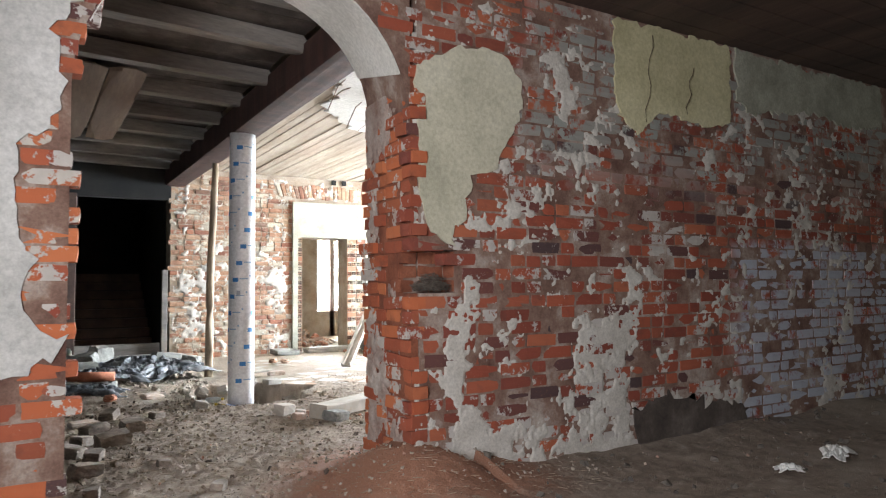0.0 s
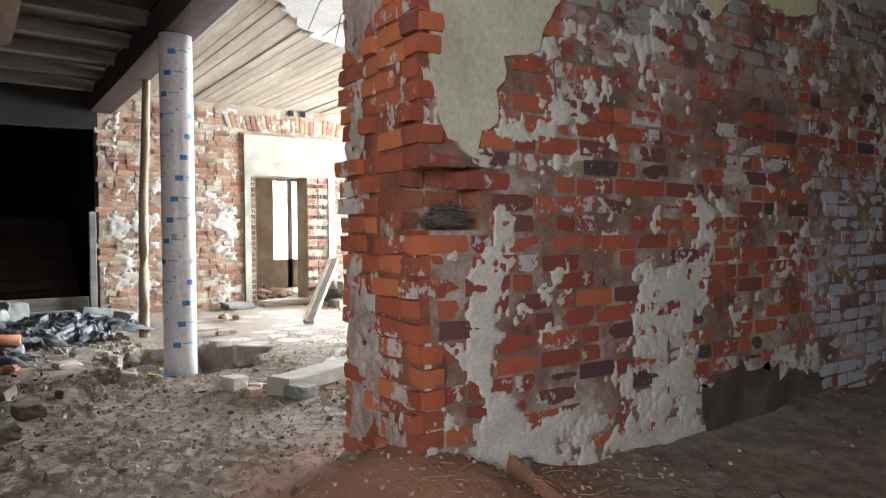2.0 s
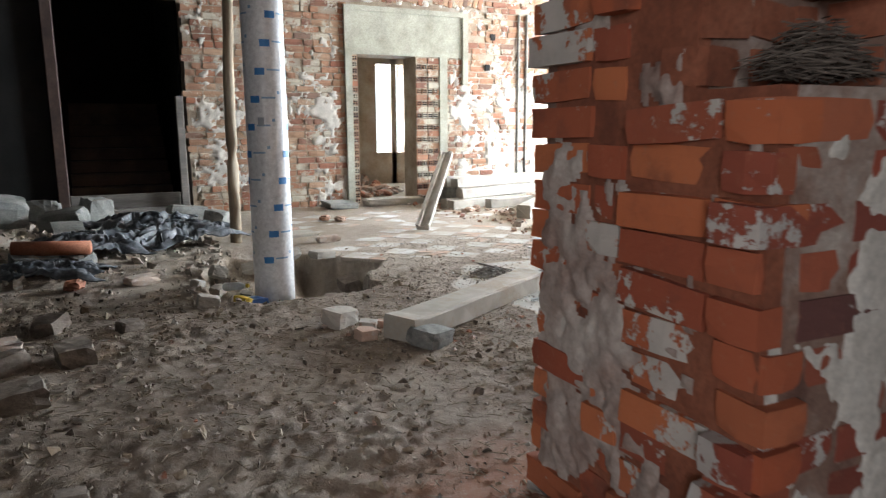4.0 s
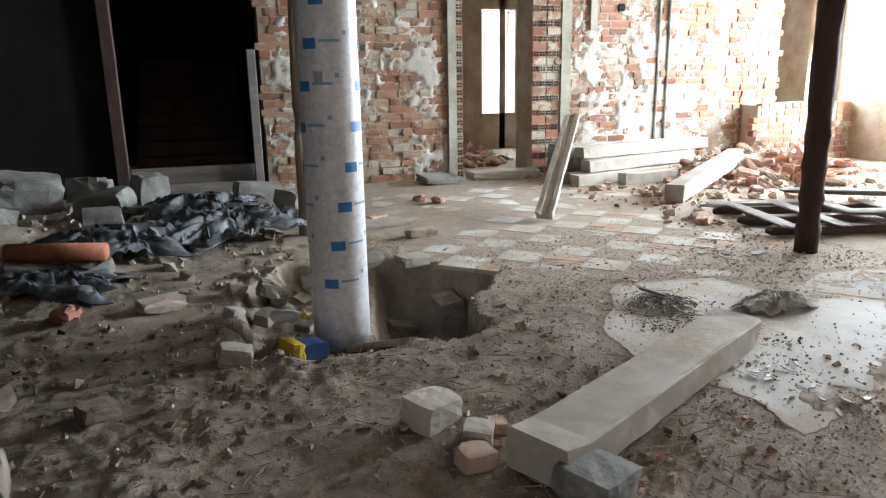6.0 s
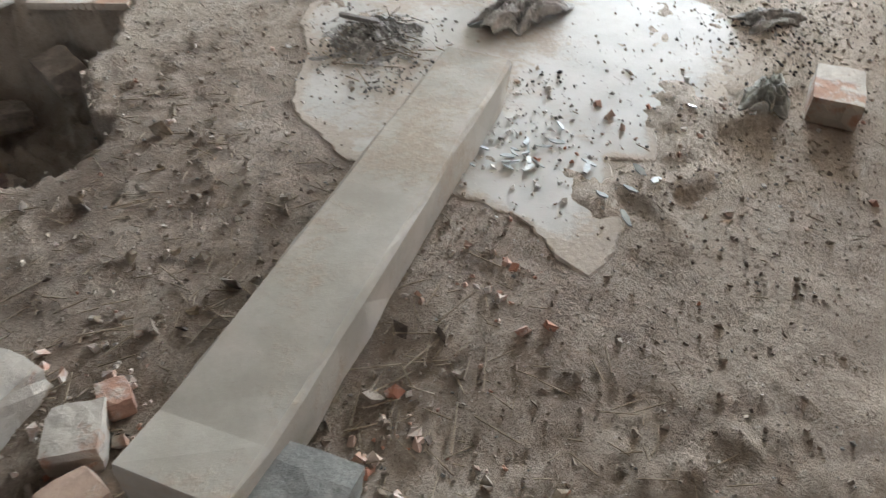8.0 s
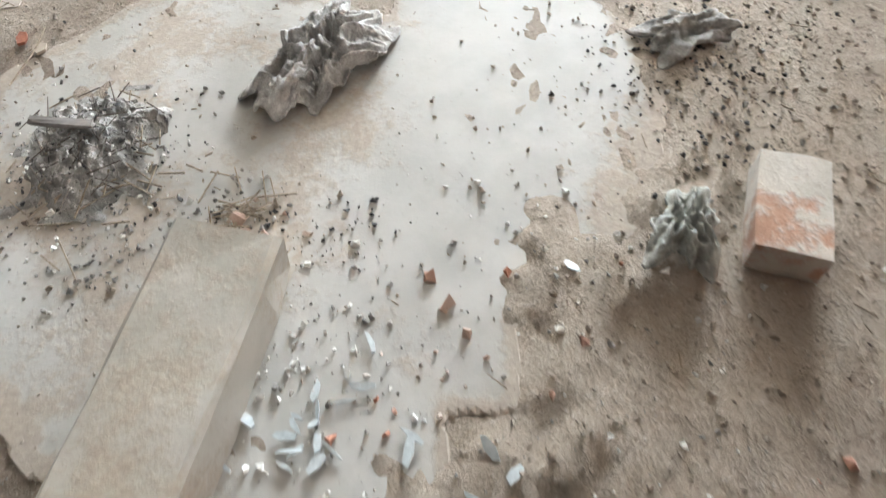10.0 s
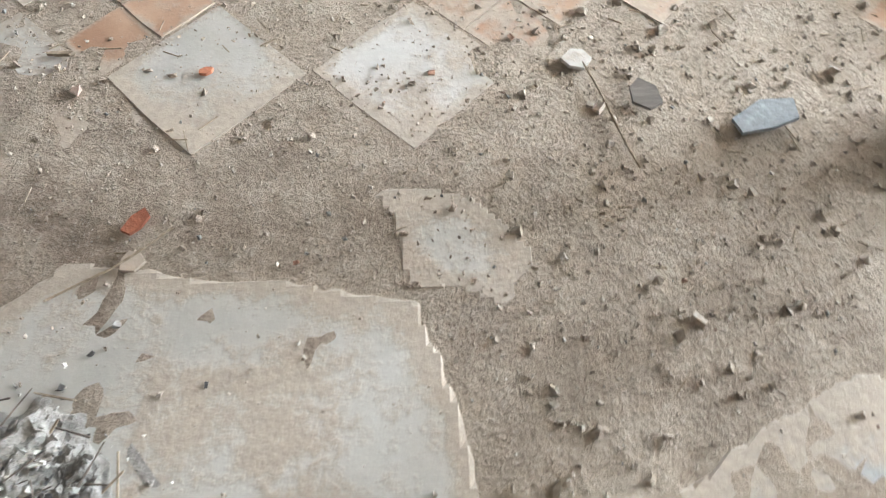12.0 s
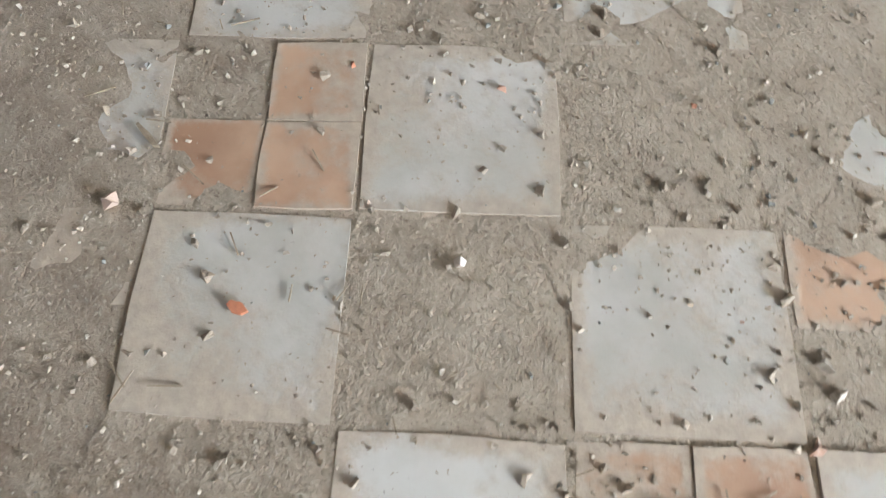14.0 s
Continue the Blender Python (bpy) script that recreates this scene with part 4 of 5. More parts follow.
# ---- ceilings ----
def ceilings():
    rnd = random.Random(8)
    bm = bmesh.new()
    for i in range(36):
        box(bm, -2.2, 10.9, -4.9 + i * 0.25, -4.66 + i * 0.25, 3.5 + rnd.uniform(0, 0.012), 3.58)
    box(bm, -2.3, 11.0, -5.0, 4.6, 3.59, 3.66)
    solid("ceiling_near", bm, M_WOOD_DARK, "low dark boarded ceiling stained with soot", "ceiling", "structure")
    bm = bmesh.new()
    x = 4.5
    while x < 13.3:
        w = rnd.uniform(0.13, 0.2)
        box(bm, x, x + w - rnd.uniform(0.006, 0.02), 4.6, 13.5, 3.55 + rnd.uniform(0, 0.014), 3.60)
        x += w
    box(bm, 1.2, 13.8, 4.3, 17.6, 3.72, 3.8)
    solid("ceiling_hall", bm, M_WOOD_PLANK, "stripped plank ceiling with lime stains and gaps", "ceiling", "structure")
    bm = bmesh.new()
    for i in range(36):
        box(bm, 1.2, 4.4, 4.6 + i * 0.25, 4.84 + i * 0.25, 3.6 + rnd.uniform(0, 0.01), 3.65)
    solid("ceiling_west", bm, M_SOOT_LOW, "dark boards above the open joists", "ceiling", "structure")
    bm = outline_sheet([(4.75, 4.65), (12.5, 4.65), (12.5, 8.6), (10.5, 9.1), (8.8, 8.8), (7.6, 9.2), (6.6, 9.05), (6.1, 8.85), (5.7, 8.4), (5.35, 7.9), (5.25, 7.3), (5.0, 6.8), (4.8, 6.3)], 0.02, rnd, 0.045, 0.09)
    bmesh.ops.translate(bm, vec=(0, 0, 3.545), verts=bm.verts)
    solid("ceiling_plaster", bm, M_PLASTER_W, "white plaster hanging on under the planks, edge torn", "ceiling", "structure")


ceilings()


def main_beam():
    rnd = random.Random(2)
    bm = bmesh.new()
    rough_box(bm, 0.33, 8.9, 0.33, Matrix.Translation((4.53, 9.05, 3.355)), rnd, 3, 0.008)
    solid("ceiling_beam", bm, M_WOOD_RED, "massive dark red-brown timber ceiling beam", "beam", "structure")
    proto = None
    for i, y in enumerate((4.90, 5.83, 6.92, 8.01, 9.05, 10.0, 10.95, 11.9, 12.85)):
        if proto is None:
            bm = bmesh.new()
            rough_box(bm, 3.0, 0.15, 0.16, Matrix.Identity(4), rnd, 3, 0.008)
            proto = solid("joist", bm, M_WOOD_GREY, "weathered grey timber ceiling joist", "joist", group="ceiling joists")
            proto.matrix_world = pose(2.93, y, 3.515, 0, 0, 5)
        else:
            copy_thing(proto, pose(2.93, y, 3.515 + rnd.gauss(0, 0.006), rnd.gauss(0, 2), 0, 5 + rnd.gauss(0, 0.8)))
    for i in range(3):
        bm = bmesh.new()
        rough_box(bm, 0.36, 3.6 + 0.1 * i, 0.035, Matrix.Identity(4), rnd, 2, 0.006)
        ob = solid("ceiling_board", bm, M_WOOD_BOARD, "wide brown board nailed under the joists", "board", group="boards under joists")
        ob.matrix_world = pose(3.07 - i * 0.37, 8.86 + 0.06 * i, 3.41, 0, 0, 0.6 * i)


main_beam()


# ---- hall: column, posts, concrete beams ----
def column():
    r, h = 0.153, 3.37
    base = pose(4.50, 8.47, -0.17)
    ob = root("column", base, "white film-wrapped round column with blue prints, standing in a pit", "column")
    bm = bmesh.new()
    rnd = random.Random(3)
    rings = [(r * (1 + rnd.gauss(0, 0.0015)), h * i / 14) for i in range(15)]
    tube(bm, [(0, 0, z) for _, z in rings], [q for q, _ in rings], 40)
    part("shaft", bm, M_PVC, ob, smooth=True)

    def patch(name, w, hh, mat):
        bm, n = bmesh.new(), 5
        low, top = [], []
        for i in range(n + 1):
            a = (i / n - 0.5) * w / r
            for ring, z in ((low, -hh / 2), (top, hh / 2)):
                ring.append(bm.verts.new((math.sin(a) * (r + 0.0035), -math.cos(a) * (r + 0.0035), z)))
        for i in range(n):
            bm.faces.new((low[i], low[i + 1], top[i + 1], top[i]))
        return to_mesh(name, bm, mat)

    square, small, bar, code = patch("print", 0.072, 0.05, M_BLUE), patch("print", 0.022, 0.022, M_BLUE_PALE), patch("print", 0.10, 0.013, M_BLUE_PALE), patch("print", 0.045, 0.06, M_GREY_PRINT)
    row = 0
    z = 0.38
    while z < h - 0.1:
        for k in range(3):
            a = -25 + row * 17 + k * 120
            for me, da, dz in ((square, 0, 0), (bar, 38, 0.012), (small, 66, 0.05)):
                p = new("print", me)
                p.parent, p.matrix_basis = ob, pose(0, 0, z + dz, 0, 0, a + da)
        z += 0.20
        row += 1
    p = new("print", code)
    p.parent, p.matrix_basis = ob, pose(0, 0, 1.42, 0, 0, -28)


column()


def round_post(name, points, radii, mat, label, category="post"):
    rnd = random.Random(len(points))
    bm = bmesh.new()
    n = 16
    pts, rad = [], []
    for i in range(n + 1):
        f = i / n * (len(points) - 1)
        k = min(int(f), len(points) - 2)
        f -= k
        a, b = Vector(points[k]), Vector(points[k + 1])
        pts.append(a.lerp(b, f) + Vector((rnd.gauss(0, 0.0015), rnd.gauss(0, 0.0015), 0)))
        rad.append((radii[k] * (1 - f) + radii[k + 1] * f) * (1 + rnd.gauss(0, 0.012)))
    tube(bm, pts, rad, 14)
    return solid(name, bm, mat, label, category, smooth=True)


round_post("timber_post", [(4.58, 10.62, -0.05), (4.60, 10.62, 1.7), (4.66, 10.62, 3.2)], [0.062, 0.056, 0.046], M_WOOD_POST, "bare peeled tree trunk propping the ceiling beam")
POST = round_post("dark_post", [(7.87, 8.62, -0.05), (7.87, 8.63, 1.7), (7.88, 8.64, 3.56)], [0.088, 0.084, 0.078], M_WOOD_RED, "dark red-brown round timber post standing on the floor")


def concrete_beam(m, length, w, h, seed, label="rough grey precast concrete lintel", groove=False, mat=None):
    rnd = random.Random(seed)
    bm = bmesh.new()
    n = max(4, int(length / 0.12))
    profile = [(-w / 2, 0), (w / 2, 0), (w / 2, h), (w * 0.22, h), (w * 0.18, h * 0.62), (-w * 0.18, h * 0.62), (-w * 0.22, h), (-w / 2, h)] if groove else [(-w / 2, 0.008), (-w / 2 + 0.008, 0), (w / 2 - 0.008, 0), (w / 2, 0.008), (w / 2, h - 0.012), (w / 2 - 0.012, h), (-w / 2 + 0.012, h), (-w / 2, h - 0.012)]
    rings = []
    for i in range(n + 1):
        x = -length / 2 + length * i / n
        chip = 0.012 if i in (0, n) else 0.004
        rings.append([bm.verts.new((x + rnd.gauss(0, 0.004 if i in (0, n) else 0), y + rnd.gauss(0, chip * 0.6), z + rnd.gauss(0, chip * 0.5))) for y, z in profile])
    k = len(profile)
    for a, b in zip(rings, rings[1:]):
        for j in range(k):
            bm.faces.new((a[j], a[(j + 1) % k], b[(j + 1) % k], b[j]))
    bmesh.ops.triangulate(bm, faces=[bm.faces.new(rings[0]), bm.faces.new(list(reversed(rings[-1])))])
    ob = solid("concrete_beam", bm, mat or M_CONCRETE, label, "beam", group="concrete beams")
    ob.matrix_world = m
    return ob


SLAB = concrete_beam(pose(5.495, 7.018, 0.0, 0, 0, 28.5), 1.60, 0.235, 0.13, 1, "long grey concrete beam lying on the dirt floor", mat=M_SLAB)
for i, (x, y, z, rz, ln) in enumerate(((9.05, 12.42, 0.0, 15, 2.3), (9.02, 12.62, 0.0, 15, 2.25), (9.2, 12.66, 0.15, 15.5, 2.0), (9.1, 12.50, 0.15, 14.5, 1.95), (9.3, 12.70, 0.30, 15, 2.4), (9.15, 12.85, 0.30, 13, 2.2), (8.95, 12.1, 0.0, 9, 0.85))):
    concrete_beam(pose(x, y, z, 0, 0, rz), ln, 0.15, 0.14, 20 + i, "chipped concrete lintel in a stack by the wall")
concrete_beam(pose(9.22, 11.35, 0.10, 0, -4.5, 35), 2.3, 0.19, 0.18, 31, "concrete beam resting across brick rubble")
def leaning(foot, head):
    """Along the line from foot to head, its upper face up."""
    a, b = Vector(foot), Vector(head)
    x = (b - a).normalized()
    y = Vector((0, 0, 1)).cross(x).normalized()
    return Matrix.Translation((a + b) / 2) @ Matrix((x, y, x.cross(y))).transposed().to_4x4()


concrete_beam(leaning((6.67, 10.37, 0.02), (7.9, 12.14, 0.80)), 2.3, 0.16, 0.07, 32, "grooved pale concrete channel leaning on the lintels", True)


# ---- loose bricks and rubble ----
def loose_shape(seed, whole):
    rnd = random.Random(seed)
    bm = bmesh.new()
    rough_box(bm, 0.26 if whole else rnd.uniform(0.09, 0.19), rnd.uniform(0.11, 0.13), 0.075, Matrix.Identity(4), rnd, 2, 0.008 if whole else 0.02)
    return to_mesh("loose_brick", bm, M_BRICK_LOOSE)


LOOSE = [loose_shape(s, s < 4) for s in range(10)]


def brick_pile(cx, cy, rx, ry, top, count, seed, label):
    rnd = random.Random(seed)
    ob = root("brick_pile", pose(cx, cy, 0), label, "rubble pile")
    for i in range(count):
        a, d = rnd.uniform(0, math.tau), math.sqrt(rnd.random())
        x, y = math.cos(a) * d * rx, math.sin(a) * d * ry
        z = max(0.03, top * (1 - d ** 1.3) * rnd.uniform(0.25, 1.0)) + height_at(cx + x, cy + y)
        b = new("brick", LOOSE[rnd.randrange(10)])
        b.parent, b.matrix_basis = ob, pose(x, y, z, rnd.gauss(0, 22), rnd.gauss(0, 22), rnd.uniform(0, 360))
    return ob


brick_pile(10.75, 12.1, 1.5, 1.15, 0.46, 230, 1, "heap of broken pale bricks against the window wall")
brick_pile(7.5, 15.6, 1.0, 1.1, 0.35, 110, 2, "heap of broken bricks in the room behind the doorway")


def loose_brick(x, y, rz, seed, lift=0.0, tilt=0.0, scale=1.0, label="loose broken brick on the dusty floor"):
    ob = tagged(new("loose_brick", LOOSE[seed % 10]), label, "brick", "loose bricks")
    ob.matrix_world = pose(x, y, height_at(x, y) + 0.032 * scale + lift, tilt, tilt * 0.5, rz) @ Matrix.Diagonal((scale, scale, scale, 1))
    return ob


for i, (x, y, rz) in enumerate(((5.46, 10.18, 8), (5.25, 10.95, 40), (6.1, 11.7, 100), (5.95, 11.9, 15), (3.56, 8.86, 28), (3.1, 8.75, 70), (8.3, 11.2, 10), (8.55, 10.9, 80), (8.9, 10.75, 30), (9.2, 10.6, 150), (7.9, 9.75, 40), (9.5, 10.9, 60), (8.05, 11.75, 20), (8.25, 11.9, 70), (2.75, 7.4, 20), (2.62, 8.1, 70))):
    loose_brick(x, y, rz, i * 3, 0, 6 * math.sin(i * 2.3))


def pale_brick():
    bm = bmesh.new()
    rough_box(bm, 0.27, 0.15, 0.09, Matrix.Identity(4), random.Random(8), 2, 0.004)
    ob = solid("loose_brick", bm, M_PALE_BRICK, "worn pale brick lying on the dirt beside a rag", "brick", group="loose bricks")
    ob.matrix_world = pose(6.965, 6.56, height_at(6.96, 6.57) + 0.04, 1, 2, 23)


pale_brick()


def stone_block(x, y, z, sx, sy, sz, rx, ry, rz, seed, mat=None, label="rough grey stone block in the rubble"):
    rnd = random.Random(seed)
    bm = bmesh.new()
    rough_box(bm, sx, sy, sz, Matrix.Identity(4), rnd, 3, min(0.03, 0.07 * min(sx, sy, sz)))
    ob = solid("stone_block", bm, mat or M_STONE, label, "stone", group="rubble blocks")
    ob.matrix_world = pose(x, y, z, rx, ry, rz)


for i, b in enumerate(((2.35, 11.6, 0.36, 0.5, 0.36, 0.3, 12, 8, 20), (2.15, 10.9, 0.22, 0.4, 0.3, 0.3, 0, 20, 60), (2.95, 11.5, 0.22, 0.45, 0.3, 0.26, 8, -10, -20), (3.25, 12.2, 0.2, 0.3, 0.28, 0.42, 5, 5, 30), (2.7, 12.4, 0.25, 0.5, 0.3, 0.25, 0, 10, 80), (3.0, 10.95, 0.15, 0.3, 0.3, 0.2, 20, 0, 10), (4.3, 12.5, 0.12, 0.5, 0.25, 0.22, 0, 8, 15), (2.2, 9.9, 0.15, 0.35, 0.3, 0.22, 0, 10, 40), (4.6, 12.0, 0.1, 0.3, 0.25, 0.2, 10, 5, 60), (2.78, 9.6, 0.08, 0.34, 0.28, 0.22, 4, 6, 15), (3.12, 9.56, 0.08, 0.2, 0.24, 0.2, 4, -6, 40))):
    stone_block(*b, 40 + i)
for i, (x, y, sx, rz) in enumerate(((2.66, 5.50, 0.20, 20), (2.74, 5.95, 0.17, 70), (2.92, 6.48, 0.26, 15), (2.70, 6.60, 0.18, 50), (3.14, 7.12, 0.24, 100), (2.82, 7.05, 0.22, 30), (3.17, 5.50, 0.10, 10), (3.40, 4.78, 0.12, 60), (2.60, 6.2, 0.2, 140), (3.42, 7.55, 0.14, 35), (2.66, 4.95, 0.13, 80), (3.0, 7.7, 0.2, 65))):
    stone_block(x, y, height_at(x, y) + sx * 0.17, sx, sx * 0.72, sx * 0.5, 6 * math.sin(i), 8 * math.cos(i * 2), rz, 110 + i, M_CLOD, "dusty lump of broken masonry in the dirt")
for x, y, sx, rz, mat in ((4.60, 7.12, 0.19, 32, M_PALE_BRICK), (4.71, 6.93, 0.13, 64, M_PALE_BRICK), (4.65, 6.80, 0.12, 10, M_BRICK_LOOSE), (4.80, 6.98, 0.08, 80, M_BRICK_LOOSE)):
    stone_block(x, y, height_at(x, y) + sx * 0.24, sx, sx * 0.8, sx * 0.6, 5, 4, rz, int(sx * 1000), mat, "pale broken brick end lying beside the beam")
for i, (x, y, z, sx) in enumerate(((5.02, 9.2, -0.42, 0.2), (4.86, 8.75, -0.5, 0.16), (5.28, 8.98, -0.2, 0.22), (5.05, 8.35, -0.5, 0.2), (4.72, 9.05, -0.3, 0.18), (4.12, 8.85, -0.1, 0.14), (4.2, 9.2, -0.08, 0.16), (4.32, 8.7, -0.13, 0.1), (4.1, 8.1, -0.12, 0.1))):
    stone_block(x, y, z, sx, sx * 0.7, sx * 0.5, 14 * math.sin(i * 2), 12 * math.cos(i), 47 * i, 130 + i, M_CLOD, "earthy lump of rubble fallen into the pit")
stone_block(5.15, 9.35, 0.03, 0.24, 0.14, 0.07, 3, 4, 25, 60, M_CONCRETE, "flat concrete fragment on the pit's edge")
stone_block(5.2, 10.75, 0.02, 0.6, 0.3, 0.05, 2, 1, 10, 61, M_CONCRETE, "thin concrete plate lying on the floor")
stone_block(6.55, 13.1, 0.06, 0.5, 0.35, 0.1, 4, 2, 10, 62, M_STONE, "dark rubble at the doorway's foot")
stone_block(7.5, 13.25, 0.05, 1.0, 0.3, 0.12, 0, 0, 2, 63, M_CONCRETE, "pale stone doorstep, dusty")
stone_block(8.35, 13.1, 0.22, 0.35, 0.4, 0.4, 5, 0, 20, 64, M_STONE, "dark stone block standing by the wall")
stone_block(4.93, 6.52, 0.04, 0.22, 0.2, 0.1, 4, 6, 30, 65, M_STONE, "grey stone wedged under the beam's end")


def crumpled(name, m, sx, sy, high, seed, mat, label, category, nx=42, ny=30, folds=9.0):
    """A crumpled sheet: folds pushed up on a grid, thicker in the middle, thin at its ragged rim."""
    gx, gy = np.meshgrid(np.linspace(-1, 1, nx), np.linspace(-1, 1, ny))
    rnd = np.random.RandomState(seed)
    ang = np.arctan2(gy, gx)
    rim = 1 + 0.16 * np.sin(ang * 3 + seed) + 0.10 * np.sin(ang * 7 + seed * 2) + 0.06 * np.sin(ang * 13)
    wx, wy = gx + 0.35 * smooth_noise(gx + 9, gy, 2.0, seed), gy + 0.35 * smooth_noise(gx, gy + 5, 2.0, seed + 1)
    ridge = 1 - 2.2 * np.abs(smooth_noise(wx * 0.5 + 3, wy, folds * 0.42, seed + 2)) + 0.5 * (1 - 2 * np.abs(smooth_noise(wx, wy, folds, seed + 3)))
    d = np.clip(np.hypot(gx, gy) / 1.25, 0, 1)
    z = high * np.clip(ridge, -0.2, 1.3) * (1 - d ** 3) + 0.006
    x = gx * sx / 2 * rim + 0.05 * sx * smooth_noise(gx, gy, 5, seed + 4)
    y = gy * sy / 2 * rim + 0.05 * sy * smooth_noise(gx, gy, 5, seed + 5)
    v = np.stack([x.ravel(), y.ravel(), z.ravel()], 1)
    i = (np.arange(ny - 1)[:, None] * nx + np.arange(nx - 1)[None, :]).ravel()
    f = np.stack([i, i + 1, i + nx + 1, i + nx], 1)
    ob = new(name, mesh_of(name, v.tolist(), f.tolist(), mat))
    for p in ob.data.polygons:
        p.use_smooth = True
    thick = ob.modifiers.new("thickness", "SOLIDIFY")
    thick.thickness = 0.006
    ob.matrix_world = m
    return tagged(ob, label, category)


CLOTH = crumpled("rag", pose(6.735, 7.71, 0.008, 0, 0, 8), 0.40, 0.23, 0.058, 5, M_CLOTH, "crumpled dirty grey cloth lying on the screed", "rag", 90, 70, 15)
crumpled("rag", pose(6.80, 6.70, 0.02, 0, 0, 20), 0.18, 0.12, 0.05, 8, M_CLOTH_PALE, "small twisted grey rag beside a brick", "rag", 50, 36, 9)
crumpled("tarpaulin", pose(4.0, 10.55, 0.08, 0, 0, 35), 1.25, 0.75, 0.15, 11, M_TARP, "crumpled grey plastic tarpaulin on the rubble", "tarpaulin", 110, 80, 13)
crumpled("tarpaulin", pose(3.2, 10.1, 0.08, 0, 0, 10), 1.0, 0.7, 0.16, 13, M_TARP, "torn dark plastic sheeting thrown on rubble", "tarpaulin", 110, 80, 14)
crumpled("plastic_film", pose(2.85, 9.35, 0.04, 0, 0, -8), 0.9, 0.5, 0.1, 17, M_TARP, "thin crushed plastic film on the dirt", "plastic film", 80, 50, 12)
crumpled("tarpaulin", pose(3.7, 11.4, 0.1, 0, 0, 15), 1.1, 0.8, 0.15, 19, M_TARP, "heap of dusty plastic sheeting", "tarpaulin", 110, 80, 13)
crumpled("rag", pose(7.4, 2.95, 0.04, 0, 0, 20), 0.30, 0.18, 0.06, 23, M_PLASTER_W, "crumpled white paper on the dark floor", "litter", 40, 30, 8)
crumpled("rag", pose(6.75, 2.9, 0.04, 0, 0, -30), 0.18, 0.07, 0.04, 25, M_PLASTER_W, "small crumpled white paper on the dark floor", "litter", 40, 24, 8)
crumpled("rag", pose(7.35, 7.0, 0.01, 0, 0, -30), 0.22, 0.14, 0.03, 27, M_ASH, "dark scrap of burnt cloth on the screed", "rag", 40, 30, 8)


def drain_pipe():
    bm = bmesh.new()
    tube(bm, [(-0.29, 0, 0), (0, 0, 0), (0.29, 0, 0)], [0.06, 0.06, 0.06], 18)
    ob = solid("drain_pipe", bm, M_TERRACOTTA, "orange clay drain pipe lying on the rubble", "pipe", smooth=True)
    ob.matrix_world = pose(2.93, 9.57, 0.235, 0, 2, -10)


drain_pipe()


def pallet():
    rnd = random.Random(6)
    ob = root("pallet", pose(8.85, 9.35, 0.0, 0, 0, -14), "broken wooden pallet with grey slats over dark bearers", "pallet")
    for y in (-0.45, 0.0, 0.45):
        bm = bmesh.new()
        rough_box(bm, 1.6, 0.09, 0.07, Matrix.Translation((0, y, 0.045)), rnd, 2, 0.006)
        part("bearer", bm, M_WOOD_DARK, ob)
    for i, x in enumerate((-0.62, -0.2, 0.2, 0.62)):
        bm = bmesh.new()
        rough_box(bm, 0.15, 1.15, 0.025, Matrix.Translation((x, 0, 0.095)) @ pose(0, 0, 0, 0, 0, rnd.gauss(0, 3)), rnd, 2, 0.005)
        part("slat", bm, M_WOOD_GREY, ob)


pallet()
for i, (x, y, rz, ln, lift) in enumerate(((8.75, 9.95, -10, 1.3, 0.05), (9.2, 8.9, -16, 1.1, 0.12), (9.6, 9.7, -30, 1.4, 0.14))):
    bm = bmesh.new()
    rough_box(bm, ln, 0.14, 0.045, Matrix.Identity(4), random.Random(70 + i), 2, 0.006)
    solid("plank", bm, M_WOOD_GREY, "weathered grey plank lying over the pallet", "plank", group="loose planks").matrix_world = pose(x, y, 0.03 + lift, 0, 1, rz)


# ---- screed and tiles ----
def screed(name, corners, z, seed, label, soft_rim=0.16):
    """Thin cement skin: flat within, its broken rim dipping under the dirt; 'edge' says how near the rim each place lies."""
    xs = np.arange(min(p[0] for p in corners) - 0.06, max(p[0] for p in corners) + 0.06, 0.012)
    ys = np.arange(min(p[1] for p in corners) - 0.06, max(p[1] for p in corners) + 0.06, 0.012)
    gx, gy = np.meshgrid(xs, ys)
    d = inside(gx, gy, corners) + 0.022 * smooth_noise(gx, gy, 9, 61 + seed) + 0.014 * smooth_noise(gx, gy, 30, 62 + seed)
    sy, sx = np.gradient(d, 0.012)
    back_in = np.minimum(d, 0) / np.maximum(sx * sx + sy * sy, 0.3)
    gx, gy = gx - back_in * sx, gy - back_in * sy
    gz = np.where(d < 0, z - 0.0035, z)
    w, h = len(xs), len(ys)
    i = (np.arange(h - 1)[:, None] * w + np.arange(w - 1)[None, :]).ravel()
    f = np.stack([i, i + 1, i + w + 1, i + w], 1)
    f = f[(d.ravel()[f] > 0.001).any(1)]
    used, back = np.unique(f, return_inverse=True)
    v = np.stack([gx.ravel(), gy.ravel(), gz.ravel()], 1)[used]
    ob = new(name, mesh_of(name, v.tolist(), back.reshape(f.shape).tolist(), M_SCREED_B if seed == 2 else M_SCREED))
    rim = np.clip(1 - d.ravel()[used] / soft_rim, 0, 1) ** 1.6
    ob.data.attributes.new("edge", "FLOAT", "POINT").data.foreach_set("value", rim.astype(np.float32))
    return tagged(ob, label, "floor", kind="structure")


